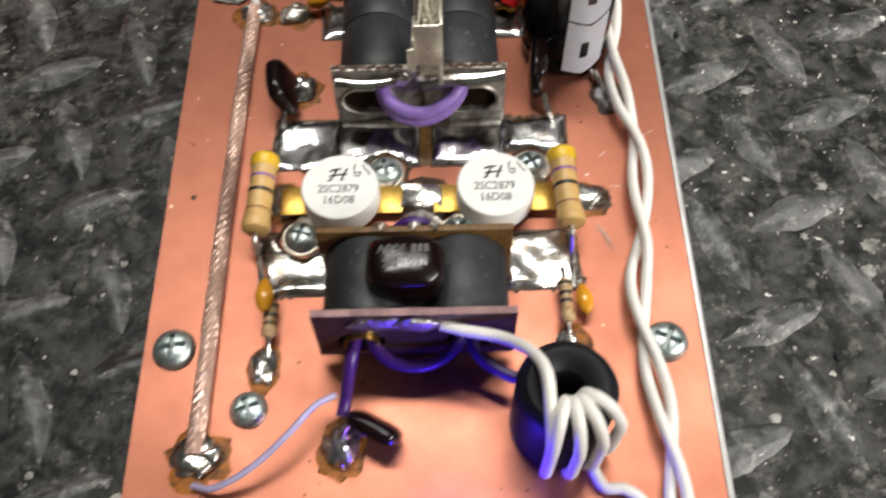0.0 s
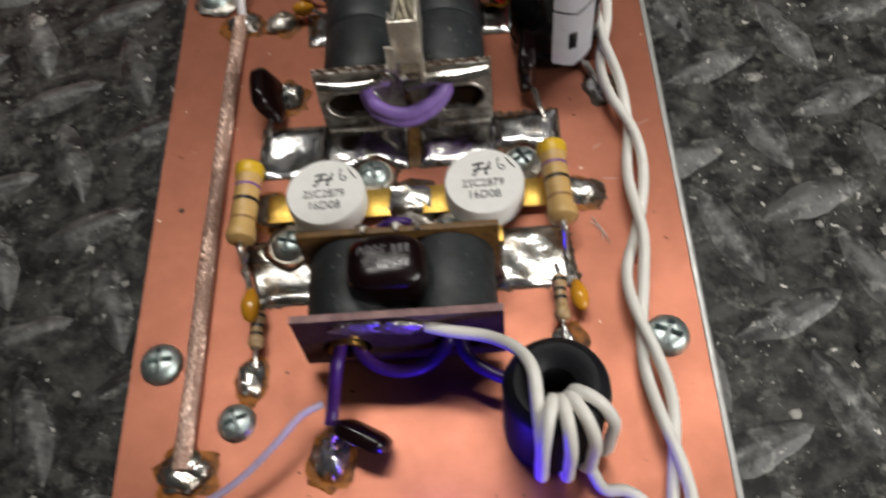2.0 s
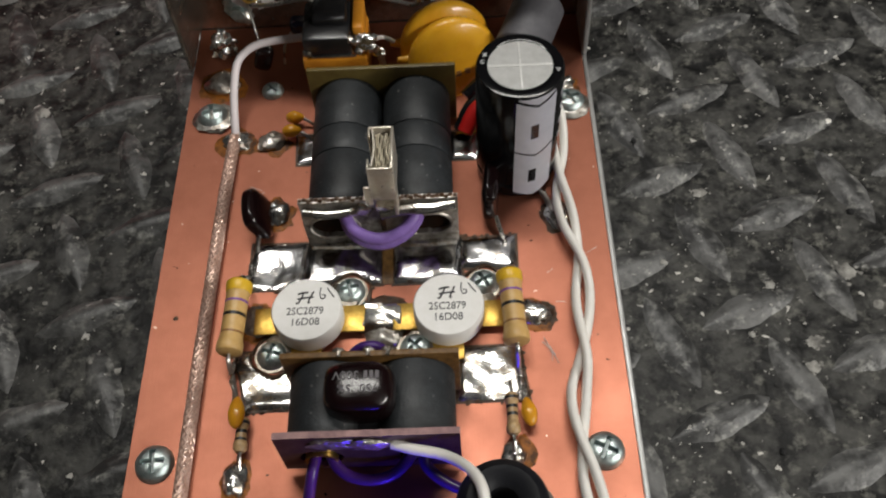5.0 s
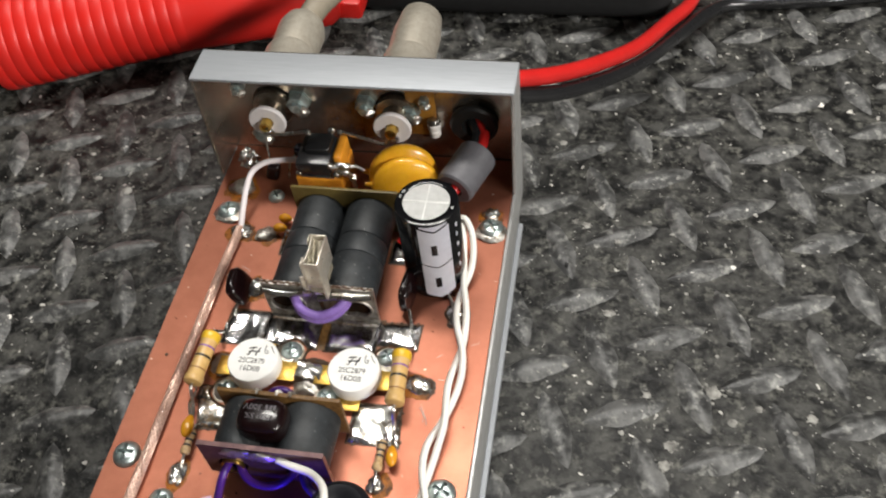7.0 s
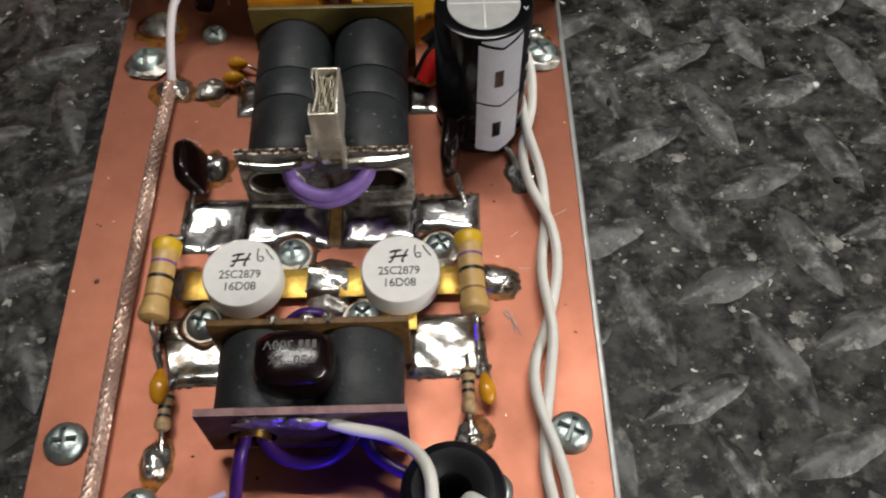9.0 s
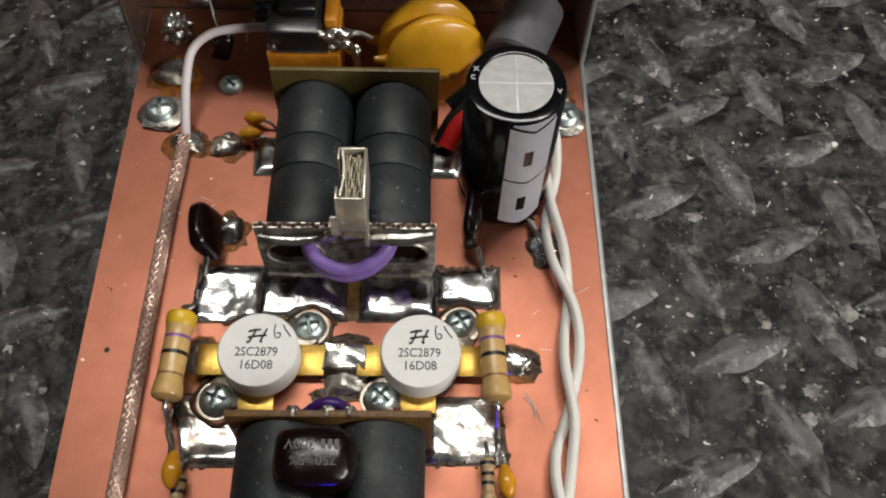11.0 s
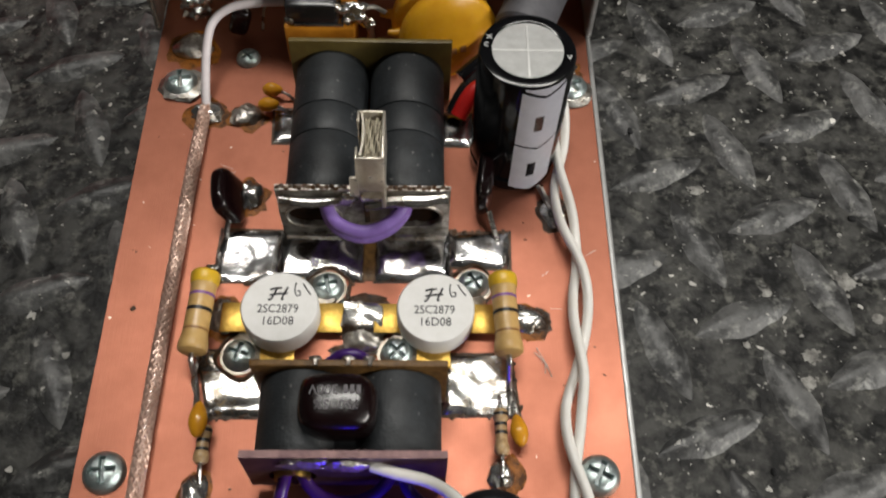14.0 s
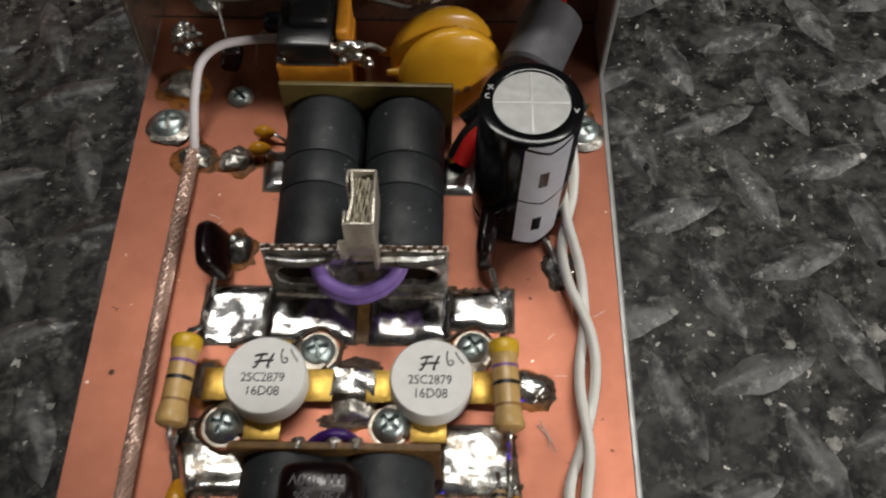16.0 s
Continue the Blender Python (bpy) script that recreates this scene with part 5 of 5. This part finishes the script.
part("grommet", lathe(B(), [(0.34, 0), (0.62, 0), (0.69, 0.07), (0.69, 0.18), (0.50, 0.24), (0.50, 0.36), (0.66, 0.42), (0.66, 0.52), (0.56, 0.58), (0.34, 0.58), (0.34, 0)], along((-0.04, 1.02, 0.32), (-0.04, 1.6, 0.32)), 36), RUBBER, sup, "black rubber grommet")
part("sleeve_end", tube(B(), [(-0.95, -1.30, -0.36), (-1.25, -1.50, -0.50), (-1.50, -1.68, -0.62)], 0.17, 12), SLEEVE_BLACK, sup, "black sleeve end")

# ---- sockets in the end panel ----


def socket(x, nuts):
    ob = thing("coax_socket", (x, 15.55, 1.78), "coaxial panel socket with white dielectric", "socket", "sockets in the end panel")
    part("barrel", lathe(B(), [(0.0, 0), (0.60, 0.0), (0.60, 0.20), (0.40, 0.25), (0.36, 0.67), (0, 0.67)], along((0, 0, 0), (0, -1, 0)), 36), NICKEL, ob)
    part("dielectric", lathe(B(), [(0, 0.66), (0.53, 0.66), (0.55, 0.69), (0.55, 0.77), (0.52, 0.80), (0.20, 0.80), (0.20, 0.72), (0, 0.72)], along((0, 0.0, 0), (0, -1, 0)), 40), TEFLON, ob, "white plastic dielectric")
    part("pin", lathe(B(), [(0.08, 0.6), (0.17, 0.6), (0.17, 1.02), (0.10, 1.02), (0.10, 0.7), (0.0, 0.7)], along((0, 0, 0), (0, -1, 0)), 20), BRASS, ob, "brass solder cup")
    part("solder", blob(B(), (0.05, -0.92, -0.22), (0.14, 0.12, 0.16), 0.3, x, 2, 14), SOLDER, ob, "solder on the pin")
    for dx, dz, r in nuts:
        part("nut", lathe(B(), [(0, 0), (r * 1.15, 0), (r * 1.15, 0.04), (r, 0.05), (r, 0.26), (r * 0.9, 0.30), (r * 0.5, 0.30), (r * 0.5, 0.44), (0, 0.46)], along((dx, 0, dz), (dx, -1, dz)), 6), ZINC, ob, "panel nut")
        part("solder", blob(B(), (dx + 0.1, -0.3, dz - 0.5 * r), (0.75 * r, 0.14, 0.6 * r), 0.4, dx * 3, 2, 14), SOLDER_DULL, ob, "solder on the nut")
    part("body", lathe(B(), [(0, 0), (0.78, 0), (0.80, 0.05), (0.80, 0.18), (0.62, 0.2), (0.62, 0.7), (0, 0.7)], along((0, 0.13, 0), (0, 1, 0)), 36), NICKEL, ob, "threaded body")
    return ob


socket(-3.07, ((0.80, 0.22, 0.34), (-0.55, -1.0, 0.32), (-0.9, 0.75, 0.2)))
socket(0.62, ((-0.90, 0.25, 0.27), (0.42, 0.12, 0.30), (0.85, 0.55, 0.15)))
AMBER_STRIP = material("amber_epoxy_strip", (0.42, 0.20, 0.03), 0.4, 0.0, (0.26, 0.11, 0.02), 300)
tagd = thing("solder_tag", (1.2, 15.45, 1.6), "amber strip behind the socket with pale solder", "tag")
part("strip", box(B(), (0.15, 0.03, 0.4), (0.85, 0.05, 2.1), 0.02), AMBER_STRIP, tagd)
part("strip_b", box(B(), (-1.45, 0.03, -0.2), (0.40, 0.05, 1.3), 0.02), AMBER_STRIP, tagd)
post = B()
rod(post, (0.50, -0.06, -0.55), (0.50, -0.10, -0.28), 0.17, 16, 0.03)
rod(post, (0.50, -0.10, -0.27), (0.50, -0.14, 0.02), 0.19, 16, 0.05)
part("terminal", post, CERAMIC, tagd, "white solder terminal")
part("solder", blob(B(), (0.50, -0.16, 0.04), (0.20, 0.16, 0.10), 0.3, 3, 2, 14), SOLDER, tagd)
lump = thing("solder_lump", (-4.0, 14.75, 0.0), "lumpy bright solder in the panel corner", "solder joint")
bm = blob(B(), (0, 0, 0.22), (0.26, 0.24, 0.34), 0.7, 4.4, 2.4, 28)
part("solder", bm, SOLDER, lump)
d = dipped("blue_capacitor", (-2.15, 14.55, 0.95), (0.22, 0.18, 0.18), I3, "small dark blue capacitor beside the relay", BLUE_DIP, 2)
part("lead", tube(B(), [(-0.1, 0.0, -0.1), (-0.35, -0.2, -0.3), (-0.45, -0.4, -0.8)], 0.03, 8), WIRE_TIN, d)
d = dipped("mica_capacitor", (-3.0, 14.1, 0.45), (0.20, 0.14, 0.34), Matrix.Rotation(radians(20), 3, "Y"), "dark dipped capacitor in the panel corner", MICA, 4)
part("lead", tube(B(), [(0.0, 0.0, 0.3), (-0.1, 0.3, 0.8), (-0.2, 0.6, 1.1)], 0.03, 8), WIRE_TIN, d)

# ---- outside the panel: plugs, hose-like red cable, supply wires ----


def plug(x, tip, label):
    ob = thing("coax_plug", (x, 15.75, 1.87), label, "plug", "plugs on the sockets")
    n = tip

    def knurl(a, z):
        return 1 + 0.006 * math.cos(40 * a)

    part("shell", lathe(B(), [(0.6, 0.1), (0.82, 0.1), (0.86, 0.18), (0.86, 0.62), (0.80, 0.72), (0.80, 1.7), (0.76, 1.85), (0.66, 1.9), (0.6, 0.1)], along((0, 0, 0), (0, 1, 0)), 96, knurl), PLUG, ob, "knurled shell")
    part("collar", lathe(B(), [(0.0, 1.8), (0.72, 1.9), (0.74, 3.0), (0.64, n - 0.25), (0.44, n), (0, n)], along((0, 0, 0), (0, 1, 0)), 40), PLUG, ob, "tapered rear")
    return ob


pa = plug(-3.07, 3.6, "nickel coaxial plug with cable behind the panel")
part("cable", tube(B(), [(0, 3.4, 0), (0.3, 4.4, 0.1), (1.0, 5.6, 0.1), (2.2, 6.9, -0.4), (3.8, 8.2, -1.8)], 0.40, 14), material("drab_cable", (0.30, 0.26, 0.20), 0.5), pa, "drab cable")
plug(0.62, 4.1, "nickel coaxial plug behind the panel")

hose = thing("red_clamp_handle", (-10.0, 23.6, BENCH_Z), "thick ribbed red plastic cable clamp handle on the bench", "clamp")
p0, p1 = Vector((-7.2, -2.1, 1.95)), Vector((0.1, 0.5, 1.95))
n = (p1 - p0).length
prof = [(0, 0), (1.3, 0.05), (1.7, 0.25)]
for k in range(16):
    s = 0.4 + (n - 0.4) * k / 16
    w = (n - 0.4) / 16
    thin = 1 - 0.16 * k / 16
    prof += [(1.885 * thin, s), (1.915 * thin, s + 0.14 * w), (1.92 * thin, s + 0.5 * w), (1.915 * thin, s + 0.80 * w), (1.885 * thin, s + 0.94 * w)]
prof += [(1.60, n), (0, n)]
part("grip", lathe(B(), prof, along(p0, p1), 48), RED, hose, "ribbed red grip", 25)
part("smooth_end", lathe(B(), [(0, 0), (1.60, 0), (1.62, 2.0), (1.58, 4.2), (1.45, 5.6), (1.2, 6.0), (0, 6.1)], along((0.0, 0.47, 1.93), (6.0, 2.45, 1.8)), 48), RED, hose, "smooth red end")
part("tab", box(B(), (6.2, 2.0, 1.3), (1.3, 1.2, 0.8), 0.2), RED, hose, "red moulded tab")
part("yellow_end", rod(B(), (-8.6, -2.0, 1.9), (-7.3, -1.9, 1.9), 1.2, 32, 0.1), YELLOW, hose, "yellow plastic end")

out = thing("supply_cable", (3.5, 16.5, 0.0), "red and black supply wires leading away behind the panel", "cable")
RED_RUN = [(-0.55, -0.2, 1.6), (-0.45, 0.35, 1.85), (0.25, 0.9, 1.5), (1.4, 2.0, 0.8), (2.7, 3.6, 0.0), (3.9, 5.6, -0.9), (4.95, 8.1, -1.8), (5.95, 10.6, -2.6), (6.6, 14.0, -3.05), (7.5, 20.0, -3.1)]
BLACK_RUN = [(-0.75, -0.2, 1.5), (-0.6, 0.3, 1.6), (0.25, 0.75, 1.05), (1.5, 1.75, 0.3), (2.9, 3.4, -0.5), (4.2, 5.5, -1.4), (5.45, 8.3, -2.45), (7.1, 10.7, -2.95), (9.3, 11.2, -3.05), (11.4, 11.5, -3.05), (16.0, 12.6, -3.05)]
part("wire", tube(B(), RED_RUN, 0.26, 16), RED_WIRE, out, "red wire")
part("wire", tube(B(), BLACK_RUN, 0.26, 16), BLACK_WIRE, out, "black wire")
blk = thing("black_pouch", (2.3, 30.7, BENCH_Z), "large dark object lying behind the plugs", "bag")
bm = B()
box(bm, (0, 0, 1.8), (13, 9, 3.6), 1.1, None, 4)
part("body", bm, LAMP_BLACK, blk)
part("flap", box(B(), (0, -1.2, 3.7), (12.0, 6.0, 0.4), 0.18), LAMP_BLACK, blk)
